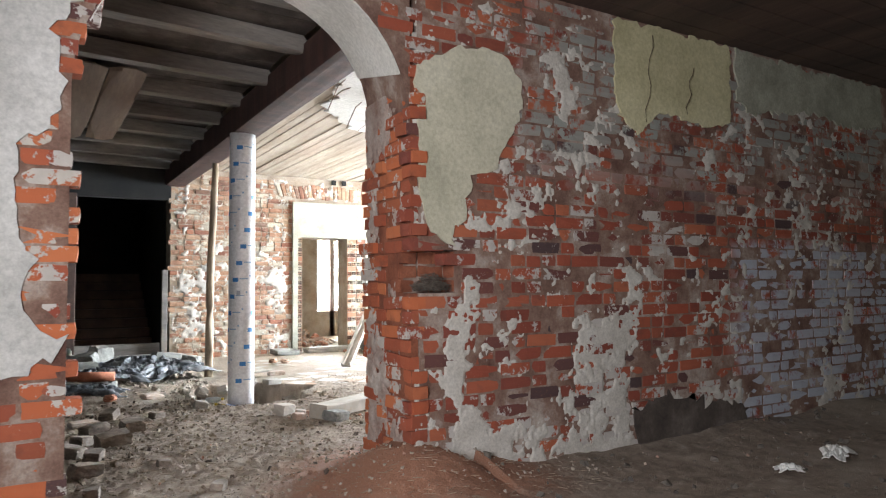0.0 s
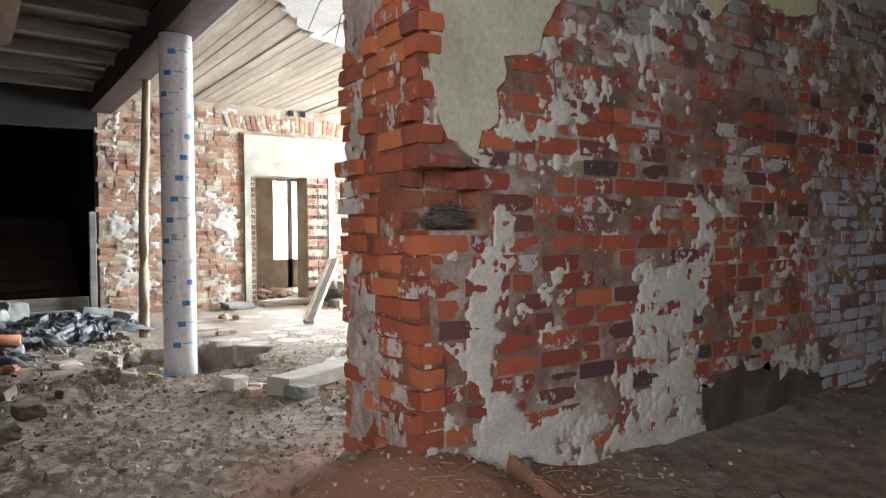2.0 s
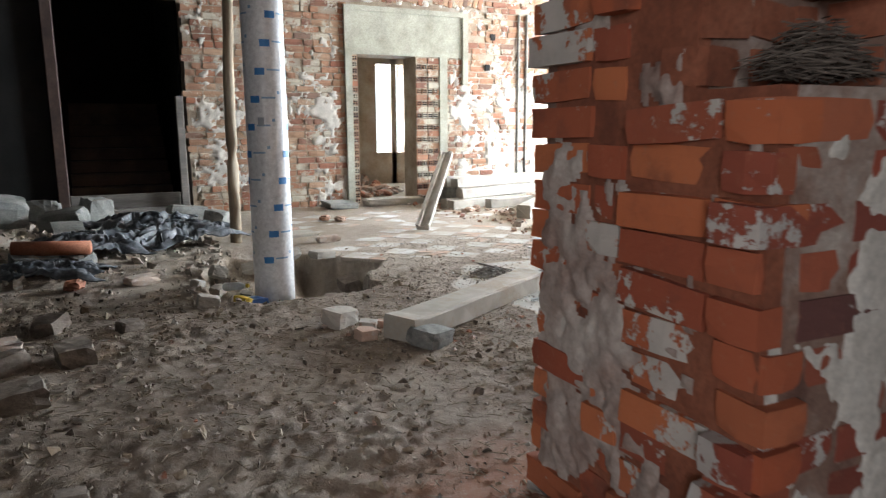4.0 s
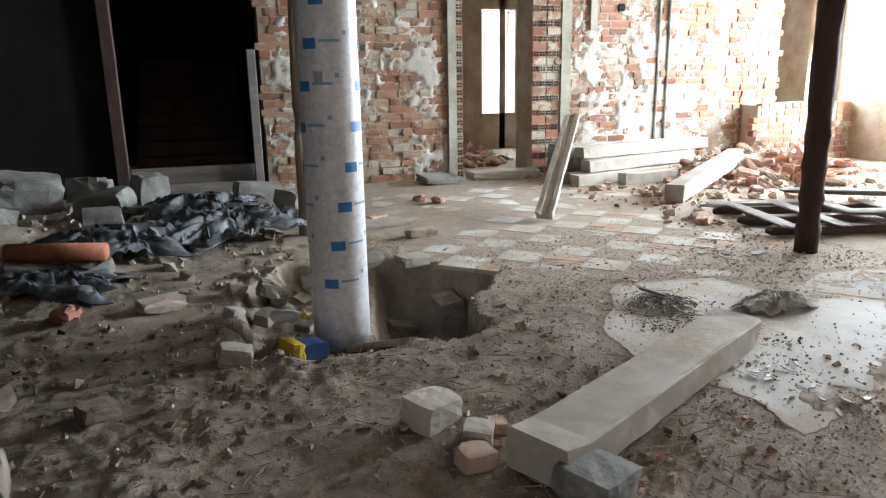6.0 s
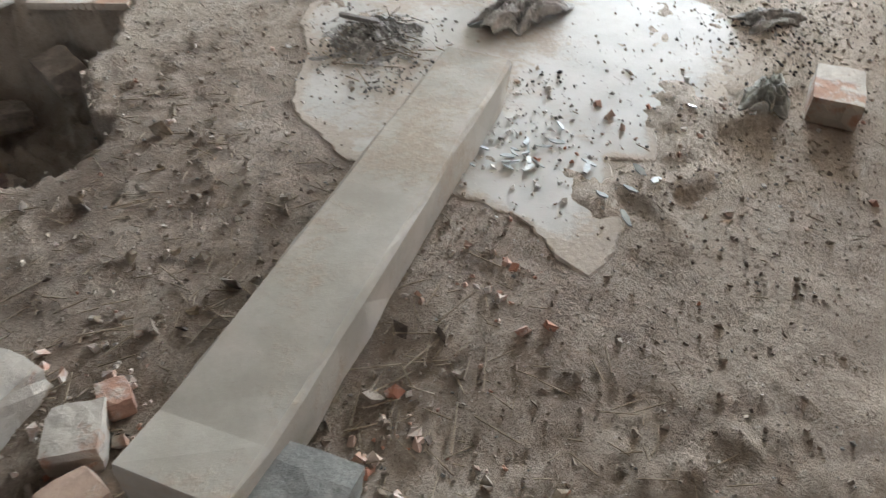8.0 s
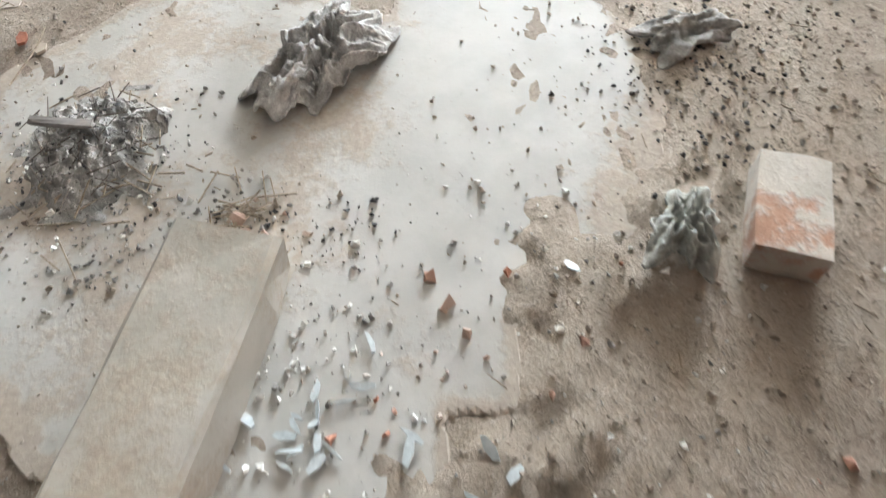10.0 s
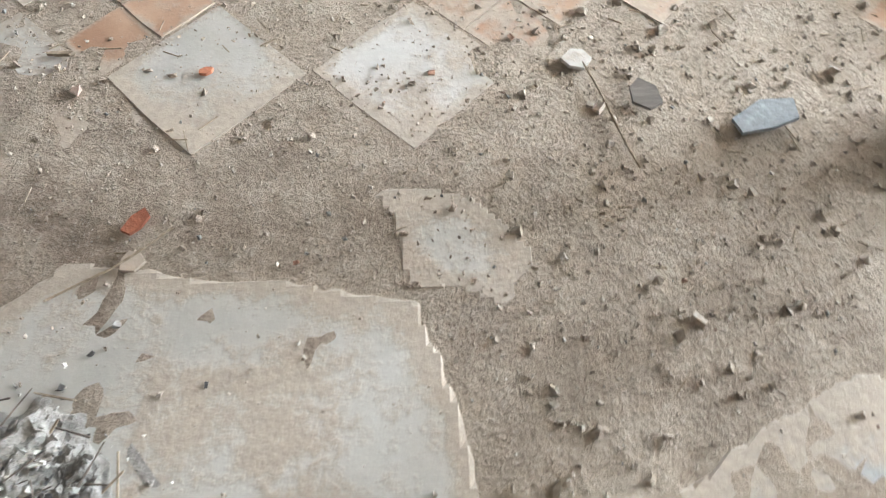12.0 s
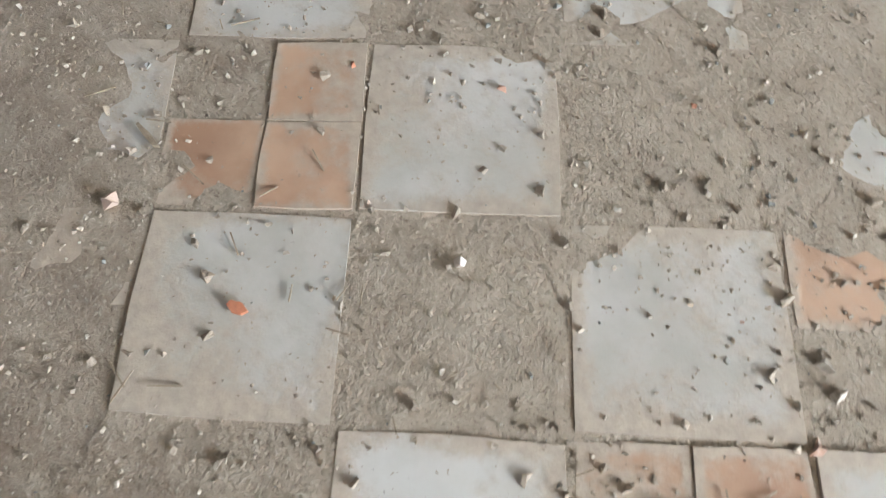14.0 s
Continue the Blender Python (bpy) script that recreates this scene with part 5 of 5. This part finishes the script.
screed("screed_main", SCREED_A, 0.0032, 1, "grey cement screed with a broken edge", 0.07)
screed("screed_side", SCREED_B, 0.0014, 2, "bluish grey cement screed under dust", 0.30)
screed("screed_spot", [(6.72, 8.53), (6.9, 8.53), (7.02, 8.40), (6.95, 8.28), (6.8, 8.33)], 0.0012, 3, "bare spot of cement screed in the dust", 0.12)

TILES = root("tile_floor", pose(6.591, 9.267, 0, 0, 0, 45), "old floor of pale and terracotta tiles laid in checks, partly lost under dirt", "floor", kind="structure")


def tile_shape(side, seed, mat):
    rnd = random.Random(seed)
    bm = bmesh.new()
    rough_box(bm, side, side, 0.03, Matrix.Identity(4), rnd, 1, 0.0006)
    return to_mesh("tile", bm, mat)


BIG = [tile_shape(0.302, s, M_TILE) for s in range(6)]
LITTLE = [tile_shape(0.1505, 10 + s, M_TILE_O) for s in range(6)]


def lay_tiles():
    rnd, p = random.Random(9), 0.306
    known = {(0, -2): (1, 1, 1, 1), (-2, 0): (1, 1, 0, 1), (1, -1): (0, 0, 1, 1), (0, 0): (0, 0, 0, 0), (-1, -1): (0, 0, 0, 0), (-1, 1): (0, 0, 0, 0), (-3, -1): (0, 0, 0, 1), (1, 1): (0, 0, 0, 0), (-2, -2): (0, 0, 0, 0)}
    count = 0
    turn = Matrix.Rotation(radians(45), 2)
    for i in range(-9, 11):
        for j in range(-10, 12):
            w = turn @ Vector(((i + 0.5) * p, (j + 0.5) * p)) + Vector((6.591, 9.267))
            if (w.y < 8.72 and (i, j) != (-3, -1)) or w.y > 12.6 or w.x < 5.35 or w.x > 9.2 or w.y + 0.9 * w.x < 14.1 or (w.x > 7.15 and w.y < 9.05):
                continue
            near = abs(i) < 4 and abs(j) < 4
            if (i + j) % 2:
                if not near and rnd.random() < 0.16:
                    continue
                t = new("tile", BIG[rnd.randrange(6)])
                t.parent, t.matrix_basis = TILES, pose((i + 0.5) * p, (j + 0.5) * p, -0.0132 + rnd.gauss(0, 0.0011), rnd.gauss(0, 0.25), rnd.gauss(0, 0.25), rnd.choice((0, 90, 180, 270)) + rnd.gauss(0, 0.4))
                count += 1
            else:
                for k in range(4):
                    have = known.get((i, j), None)
                    if (have and not have[k]) or (not have and rnd.random() < 0.84):
                        continue
                    t = new("tile", LITTLE[rnd.randrange(6)])
                    t.parent = TILES
                    t.matrix_basis = pose((i + 0.255 + 0.49 * (k % 2)) * p, (j + 0.255 + 0.49 * (k // 2)) * p, -0.0134 + rnd.gauss(0, 0.0012), rnd.gauss(0, 0.3), rnd.gauss(0, 0.3), rnd.choice((0, 90, 180, 270)) + rnd.gauss(0, 0.5))
                    count += 1


lay_tiles()


# ---- small things ----
def ash_heap():
    ob = root("ash_heap", pose(6.17, 7.96, 0.008), "burnt-out heap of grey ash, twigs and charred scraps", "ash heap")
    n = 56
    gx, gy = np.meshgrid(np.linspace(-1, 1, n), np.linspace(-1, 1, n))
    d = np.hypot(gx, gy)
    d = d * (1.28 + 0.6 * smooth_noise(gx, gy, 2.2, 33) + 0.4 * smooth_noise(gx, gy, 6, 34))
    z = 0.040 * np.clip(1 - d ** 0.9, -0.3, 1) * (1 + 1.2 * smooth_noise(gx, gy, 4, 31)) + 0.024 * smooth_noise(gx, gy, 14, 32) * (d < 0.95)
    v = np.stack([(gx * 0.22).ravel(), (gy * 0.19).ravel(), z.ravel()], 1)
    i = (np.arange(n - 1)[:, None] * n + np.arange(n - 1)[None, :]).ravel()
    me = mesh_of("ash", v.tolist(), np.stack([i, i + 1, i + n + 1, i + n], 1).tolist(), M_ASH)
    a = new("ash", me)
    a.parent, a.matrix_basis = ob, pose(0, 0, 0.002, 0, 0, 40)
    rnd = random.Random(21)
    bm = bmesh.new()
    for _ in range(45):
        x, y, t, ln = rnd.gauss(0, 0.085), rnd.gauss(0, 0.075), rnd.uniform(0, math.tau), rnd.uniform(0.02, 0.09)
        tube(bm, [(x, y, 0.022 + rnd.uniform(0, 0.02)), (x + math.cos(t) * ln, y + math.sin(t) * ln, 0.02 + rnd.uniform(-0.01, 0.03))], [0.002, 0.0012], 4)
    tagged(part("twig_litter", bm, M_TWIG, ob, "charred thin twigs"), kind="stuff")
    bm = bmesh.new()
    for _ in range(60):
        s = rnd.uniform(0.004, 0.010)
        rough_box(bm, s, s * 0.8, s * 0.6, pose(rnd.gauss(0, 0.075), rnd.gauss(0, 0.07), 0.028 + rnd.uniform(-0.02, 0.012), rnd.uniform(0, 90), 0, rnd.uniform(0, 180)), rnd, 0, 0.003)
    tagged(part("ash_litter", bm, M_PLASTER_W, ob, "white ash bits"), kind="stuff")
    # flakes of burnt paper standing about in the ash
    for mat, count in ((M_ASH, 160), (M_CLOTH_PALE, 50), (M_CHAR, 40)):
        bm = bmesh.new()
        for _ in range(count):
            a, d = rnd.uniform(0, math.tau), 0.17 * math.sqrt(rnd.random())
            w, h = rnd.uniform(0.005, 0.020), rnd.uniform(0.003, 0.010)
            m = pose(math.cos(a) * d, math.sin(a) * d * 0.9, 0.012 + 0.034 * (1 - d / 0.17) + rnd.uniform(0, 0.008), rnd.gauss(0, 38), rnd.gauss(0, 38), rnd.uniform(0, 360))
            rough_box(bm, w, h, 0.0018, m, rnd, 1, 0.003)
        tagged(part("burnt_paper", bm, mat, ob, "curled flakes of burnt paper"), kind="stuff")
    bm = bmesh.new()
    rough_box(bm, 0.16, 0.024, 0.016, pose(0.0, 0.06, 0.055, 0, 8, -52), rnd, 1, 0.003)
    part("stick", bm, M_WOOD_GREY, ob, "grey charred stick")


ash_heap()


def scatter(name, count, area, make, mat, seed, label, avoid_hole=False):
    """A litter of small bits on the ground, joined."""
    rnd = random.Random(seed)
    verts, faces = [], []
    xs, ys = np.array([rnd.uniform(area[0], area[1]) for _ in range(count)]), np.array([rnd.uniform(area[2], area[3]) for _ in range(count)])
    zs = ground_height(xs, ys)
    on_screed = (inside(xs, ys, SCREED_A) > -0.02) | (inside(xs, ys, SCREED_B) > -0.02)
    zs = np.where(on_screed, np.maximum(zs, 0.0045), zs)
    for x, y, z, s in zip(xs, ys, zs, on_screed):
        if s and rnd.random() < 0.86:
            continue
        v, f = make(rnd)
        n0 = len(verts)
        verts += [(x + a, y + b, z + c) for a, b, c in v]
        faces += [tuple(n0 + k for k in q) for q in f]
    ob = new(name, mesh_of(name, verts, faces, mat))
    return tagged(ob, label, "litter", kind="stuff")


CUBE_F = [(0, 1, 3, 2), (4, 6, 7, 5), (0, 4, 5, 1), (2, 3, 7, 6), (0, 2, 6, 4), (1, 5, 7, 3)]


def crumb(lo, hi, flat=0.7):
    def make(rnd):
        s = lo * (hi / lo) ** (rnd.random() ** 2.2)
        q = Euler((rnd.uniform(0, 6), rnd.uniform(0, 6), rnd.uniform(0, 6))).to_matrix()
        v = []
        for i in range(8):
            c = Vector(((i >> 2) - 0.5, ((i >> 1) & 1) - 0.5, ((i & 1) - 0.5) * flat)) * s
            v.append(tuple(q @ Vector((c.x * rnd.uniform(0.25, 1.25), c.y * rnd.uniform(0.25, 1.25), c.z * rnd.uniform(0.25, 1.25))) + Vector((0, 0, s * 0.12))))
        return v, CUBE_F
    return make


def straw(lo, hi, w):
    def make(rnd):
        ln, a, tilt = rnd.uniform(lo, hi), rnd.uniform(0, math.tau), rnd.uniform(-0.15, 0.25)
        c, s = math.cos(a), math.sin(a)
        v = []
        for i in range(8):
            u, k, h = ((i >> 2) - 0.5) * ln, ((i >> 1) & 1) * w, (i & 1) * w
            v.append((c * u - s * k, s * u + c * k, 0.004 + h + max(0, u * tilt)))
        return v, CUBE_F
    return make


scatter("gravel", 15000, (4.6, 8.3, 6.0, 10.2), crumb(0.002, 0.011), M_PEBBLE, 1, "fine gravel and mortar crumbs over the floor")
scatter("gravel", 4200, (2.2, 5.8, 3.6, 9.5), crumb(0.004, 0.026), M_PEBBLE, 2, "coarse gravel and mortar crumbs over the dirt")
scatter("brick_crumbs", 420, (3.0, 8.0, 3.4, 9.8), crumb(0.006, 0.03), M_RUBBLE_J, 3, "red brick crumbs in the dust")
scatter("brick_crumbs", 700, (7.6, 12.6, 9.4, 13.3), crumb(0.03, 0.11), M_RUBBLE_J, 4, "broken brick bits spread round the heap")
scatter("brick_crumbs", 420, (1.8, 4.4, 9.0, 13.3), crumb(0.03, 0.13), M_PEBBLE, 5, "stony rubble under the plastic sheeting")
scatter("straw", 2600, (2.4, 5.6, 3.4, 8.2), straw(0.012, 0.085, 0.0024), M_STRAW, 6, "dry straw and splinters trodden into the dirt")
scatter("straw", 500, (4.8, 8.3, 6.2, 9.2), straw(0.012, 0.05, 0.002), M_STRAW, 7, "thin dry straw on the dust")
scatter("dark_crumbs", 1500, (4.4, 8.3, 5.8, 10.0), crumb(0.003, 0.011), M_STONE, 8, "dark crumbs of earth and cinder")
scatter("earth_clods", 2000, (2.3, 5.4, 4.2, 8.6), crumb(0.008, 0.042, 0.4), M_GROUND, 13, "dry clods and trodden crusts of earth")
scatter("wood_chips", 520, (2.3, 5.4, 4.4, 8.4), crumb(0.012, 0.06, 0.18), M_STRAW, 14, "pale wood chips and bark trodden into the dirt")
scatter("dark_crumbs", 420, (2.3, 5.4, 4.4, 8.6), crumb(0.008, 0.05, 0.2), M_TWIG, 15, "dark bark and rotten wood bits on the dirt")
scatter("gravel", 420, (4.7, 10.5, 1.2, 3.95), crumb(0.012, 0.07), M_SHADED_RUBBLE, 9, "rubble along the foot of the wall, coloured dark for the shade there")
scatter("earth_clods", 2800, (5.4, 8.2, 6.2, 9.7), crumb(0.004, 0.020, 0.5), M_GROUND, 12, "dry clods of earth strewn over the floor")
scatter("earth_crumbs", 7000, (5.5, 7.5, 8.2, 9.9), crumb(0.002, 0.008, 0.6), M_GROUND, 17, "fine crumbs of dry earth over the tiles")
scatter("earth_crumbs", 5000, (5.0, 8.3, 5.6, 7.4), crumb(0.003, 0.014, 0.6), M_GROUND, 18, "fine crumbs of dry earth beside the screed")
scatter("pale_crumbs", 800, (6.95, 8.3, 7.9, 9.4), crumb(0.004, 0.026), M_PEBBLE, 10, "pale mortar lumps near the post")


def spill(name, spots, make, mat, seed, label):
    """Bits thrown together round a few places: x, y, spread, count."""
    rnd = random.Random(seed)
    verts, faces = [], []
    for cx, cy, spread, count in spots:
        for _ in range(count):
            x, y = cx + rnd.gauss(0, spread), cy + rnd.gauss(0, spread)
            z = height_at(x, y)
            if inside(np.array([x]), np.array([y]), SCREED_A)[0] > 0:
                z = max(z, 0.0045)
            v, f = make(rnd)
            n0 = len(verts)
            verts += [(x + a, y + b, z + c) for a, b, c in v]
            faces += [tuple(n0 + k for k in q) for q in f]
    tagged(new(name, mesh_of(name, verts, faces, mat)), label, "litter", kind="stuff")


spill("cinders", [(6.14, 7.9, 0.12, 170), (6.25, 7.47, 0.06, 120), (6.36, 7.28, 0.07, 50), (7.25, 6.95, 0.12, 260), (7.5, 6.9, 0.16, 220), (7.1, 6.75, 0.10, 90)], crumb(0.003, 0.014), M_CHAR, 31, "black cinders and charred bits strewn over the screed")
spill("ash_bits", [(6.14, 7.9, 0.13, 420), (6.22, 7.5, 0.07, 120), (6.0, 7.65, 0.07, 90), (7.25, 6.9, 0.14, 110), (6.15, 7.1, 0.10, 80), (6.5, 6.8, 0.22, 90)], crumb(0.003, 0.016), M_ASH, 32, "grey ash crumbs strewn over the screed")
spill("pale_crumbs", [(6.12, 7.85, 0.13, 90), (6.25, 7.45, 0.06, 30), (6.1, 7.15, 0.07, 50), (6.5, 6.8, 0.25, 60), (5.95, 6.9, 0.10, 40)], crumb(0.005, 0.02), M_PLASTER_W, 33, "white plaster crumbs strewn over the screed")
spill("brick_crumbs", [(6.26, 7.43, 0.04, 14), (5.6, 6.75, 0.10, 40), (5.2, 6.55, 0.10, 40), (6.2, 6.9, 0.15, 20), (4.75, 7.0, 0.12, 60)], crumb(0.008, 0.035), M_RUBBLE_J, 34, "red brick bits beside the fallen beam")
spill("straw", [(6.14, 7.88, 0.10, 60), (6.28, 7.5, 0.06, 24), (4.7, 7.0, 0.2, 60), (5.2, 6.6, 0.2, 60)], straw(0.03, 0.12, 0.003), M_STRAW, 35, "dry stalks strewn round the ash heap")


def shard(x, y, rz, w, h, mat, label, seed, tilt=4, name="shard", lift=0.0):
    rnd = random.Random(seed)
    n = 6
    pts = [(w / 2 * math.cos(k * math.tau / n + 0.4) * rnd.uniform(0.7, 1.15), h / 2 * math.sin(k * math.tau / n + 0.4) * rnd.uniform(0.7, 1.15)) for k in range(n)]
    bm = outline_sheet(pts, 0.004 if mat is M_GLASS_SHARD else 0.008, rnd, 0.0005, 0.03)
    ob = solid(name, bm, mat, label, "fragment")
    ob.matrix_world = pose(x, y, max(height_at(x, y), 0.008) + 0.006 + lift, tilt, tilt * 0.6, rz)


RN = random.Random(77)
for i in range(16):
    shard(6.0 + RN.gauss(0, 0.09), 7.02 + RN.gauss(0, 0.07), RN.uniform(0, 360), RN.uniform(0.025, 0.06), RN.uniform(0.008, 0.022), M_GLASS_SHARD, "pale glassy shard on the dirty screed", i, RN.gauss(0, 7))
for i in range(9):
    shard(6.15 + RN.gauss(0, 0.18), 6.80 + RN.gauss(0, 0.10), RN.uniform(0, 360), RN.uniform(0.03, 0.07), RN.uniform(0.012, 0.03), M_GLASS_SHARD, "pale glassy shard on the dirty screed", 30 + i, RN.gauss(0, 7))
shard(6.298, 8.475, 62, 0.075, 0.035, M_RED_DUST, "pointed orange tile chip in the dust", 50, 6)
shard(6.305, 8.395, 30, 0.05, 0.04, M_TILE_O, "brown tile chip in the dust", 51, 5)
shard(6.378, 8.838, 20, 0.03, 0.02, M_TERRACOTTA, "small orange brick speck in the dust", 52, 3)
shard(7.505, 8.665, 20, 0.15, 0.085, M_BLUE_STONE, "angular blue-grey slate fragment on the dirt", 53, -5, lift=0.008)
shard(7.27, 8.73, -50, 0.075, 0.06, M_WOOD_GREY, "small grey splinter of board on the dirt", 54, 10, lift=0.01)
shard(7.15, 8.84, 30, 0.07, 0.055, M_TILE, "broken pale tile corner", 55, 3)
shard(6.06, 8.9, 0, 0.06, 0.01, M_STRAW, "pale splinter on a tile", 56, 1)


def straw_curve():
    bm = bmesh.new()
    tube(bm, [(6.17 + 0.05 * i + 0.004 * math.sin(i), 8.315 + 0.035 * i + 0.006 * math.cos(i * 1.3), 0.016) for i in range(5)], [0.0022] * 5, 5)
    solid("straw_stalk", bm, M_STRAW, "single dry stalk lying in the dust", "straw")
    bm = bmesh.new()
    tube(bm, [(7.16 + 0.012 * i, 8.83 - 0.045 * i, 0.012 + 0.004 * math.sin(i)) for i in range(7)], [0.002] * 7, 5)
    solid("straw_stalk", bm, M_STRAW, "long thin stalk lying in the dust", "straw")


straw_curve()


def nest():
    rnd = random.Random(15)
    bm = bmesh.new()
    for _ in range(420):
        a, d = rnd.uniform(0, math.tau), rnd.uniform(0.2, 1)
        x, y, z = 4.63 + math.cos(a) * 0.135 * d, 4.09 + math.sin(a) * 0.085 * d, 1.285 + 0.14 * (1 - d * 0.75) * rnd.random()
        t, ln = a + rnd.gauss(1.57, 0.5), rnd.uniform(0.05, 0.13)
        tube(bm, [(x - math.cos(t) * ln / 2, y - math.sin(t) * ln / 2, z + rnd.gauss(0, 0.008)), (x, y, z + 0.008), (x + math.cos(t) * ln / 2, y + math.sin(t) * ln / 2, z + rnd.gauss(0, 0.008))], [0.0016] * 3, 4)
    solid("bird_nest", bm, M_TWIG, "old bird nest of dry twigs in a brick niche", "nest")


nest()


def pit_litter():
    ob = root("bottle", pose(4.26, 8.20, -0.09, 0, 80, 205), "crushed yellow and navy plastic pack in the pit", "litter")
    bm = bmesh.new()
    rough_box(bm, 0.13, 0.16, 0.2, Matrix.Identity(4), random.Random(3), 2, 0.014)
    part("body", bm, M_NAVY, ob)
    bm = bmesh.new()
    rough_box(bm, 0.134, 0.166, 0.09, Matrix.Translation((0, 0, 0.065)), random.Random(4), 2, 0.012)
    part("label", bm, M_YELLOW, ob, "yellow end of the pack")
    ob = root("bottle", pose(4.22, 8.62, -0.03, 0, 84, -40), "clear plastic bottle with a yellow cap in the pit", "bottle")
    bm = bmesh.new()
    tube(bm, [(0, 0, z) for z in (-0.1, -0.09, 0.04, 0.08, 0.1)], [0.025, 0.033, 0.033, 0.016, 0.013], 16)
    part("body", bm, M_GLASS_SHARD, ob, "dusty clear plastic", True)
    bm = bmesh.new()
    tube(bm, [(0, 0, 0.098), (0, 0, 0.12)], [0.016, 0.016], 14)
    part("cap", bm, M_YELLOW, ob, "yellow cap")
    bm = bmesh.new()
    rough_box(bm, 0.42, 0.09, 0.03, Matrix.Identity(4), random.Random(5), 2, 0.005)
    solid("plank", bm, M_WOOD_DARK, "short dark plank at the column's foot", "plank").matrix_world = pose(4.66, 8.16, -0.10, 6, 0, -4)
    for i, (x, y, z, s) in enumerate(((3.93, 7.96, 0.03, 0.15), (3.94, 8.62, 0.02, 0.10), (4.15, 9.0, 0.02, 0.16), (4.45, 9.15, 0.0, 0.14), (4.9, 9.5, 0.02, 0.15), (4.16, 8.42, -0.12, 0.12))):
        stone_block(x, y, z, s, s * 0.8, s * 0.6, 10 * i, 14, 50 * i, 90 + i, M_CONCRETE, "pale lump of broken concrete on the pit's rim")


pit_litter()


def hangings():
    rnd = random.Random(33)
    for x, z, ln in ((6.72, 3.4, 0.75), (7.22, 3.2, 0.42)):
        bm = bmesh.new()
        pts = [(x + 0.025 * math.sin(i * 1.7 + x) - 0.012 * i, Y_A - 0.03 + 0.004 * math.cos(i * 2), z - ln * i / 7) for i in range(8)]
        tube(bm, pts, [0.0028] * 8, 6)
        solid("hanging_wire", bm, M_WOOD_DARK, "frayed dark wire hanging on the plastered wall", "wire")
    for i in range(16):
        x = 4.85 + i * 0.28 + rnd.gauss(0, 0.05)
        y = 6.3 + min(1.7, (x - 4.8) * 1.3) + rnd.gauss(0, 0.15)
        bm = bmesh.new()
        a = rnd.uniform(0, 3.14)
        ln = rnd.uniform(0.12, 0.4)
        pts = [(x, y, 3.55), (x + math.cos(a) * ln * 0.5, y + math.sin(a) * ln * 0.5, 3.5 - rnd.uniform(0, 0.05)), (x + math.cos(a) * ln, y + math.sin(a) * ln, 3.42 - rnd.uniform(0, 0.2))]
        tube(bm, pts, [0.007, 0.006, 0.004], 5)
        solid("hanging_lath", bm, M_WOOD_BOARD, "broken reed lath hanging from the torn ceiling", "lath", group="hanging laths")



hangings()
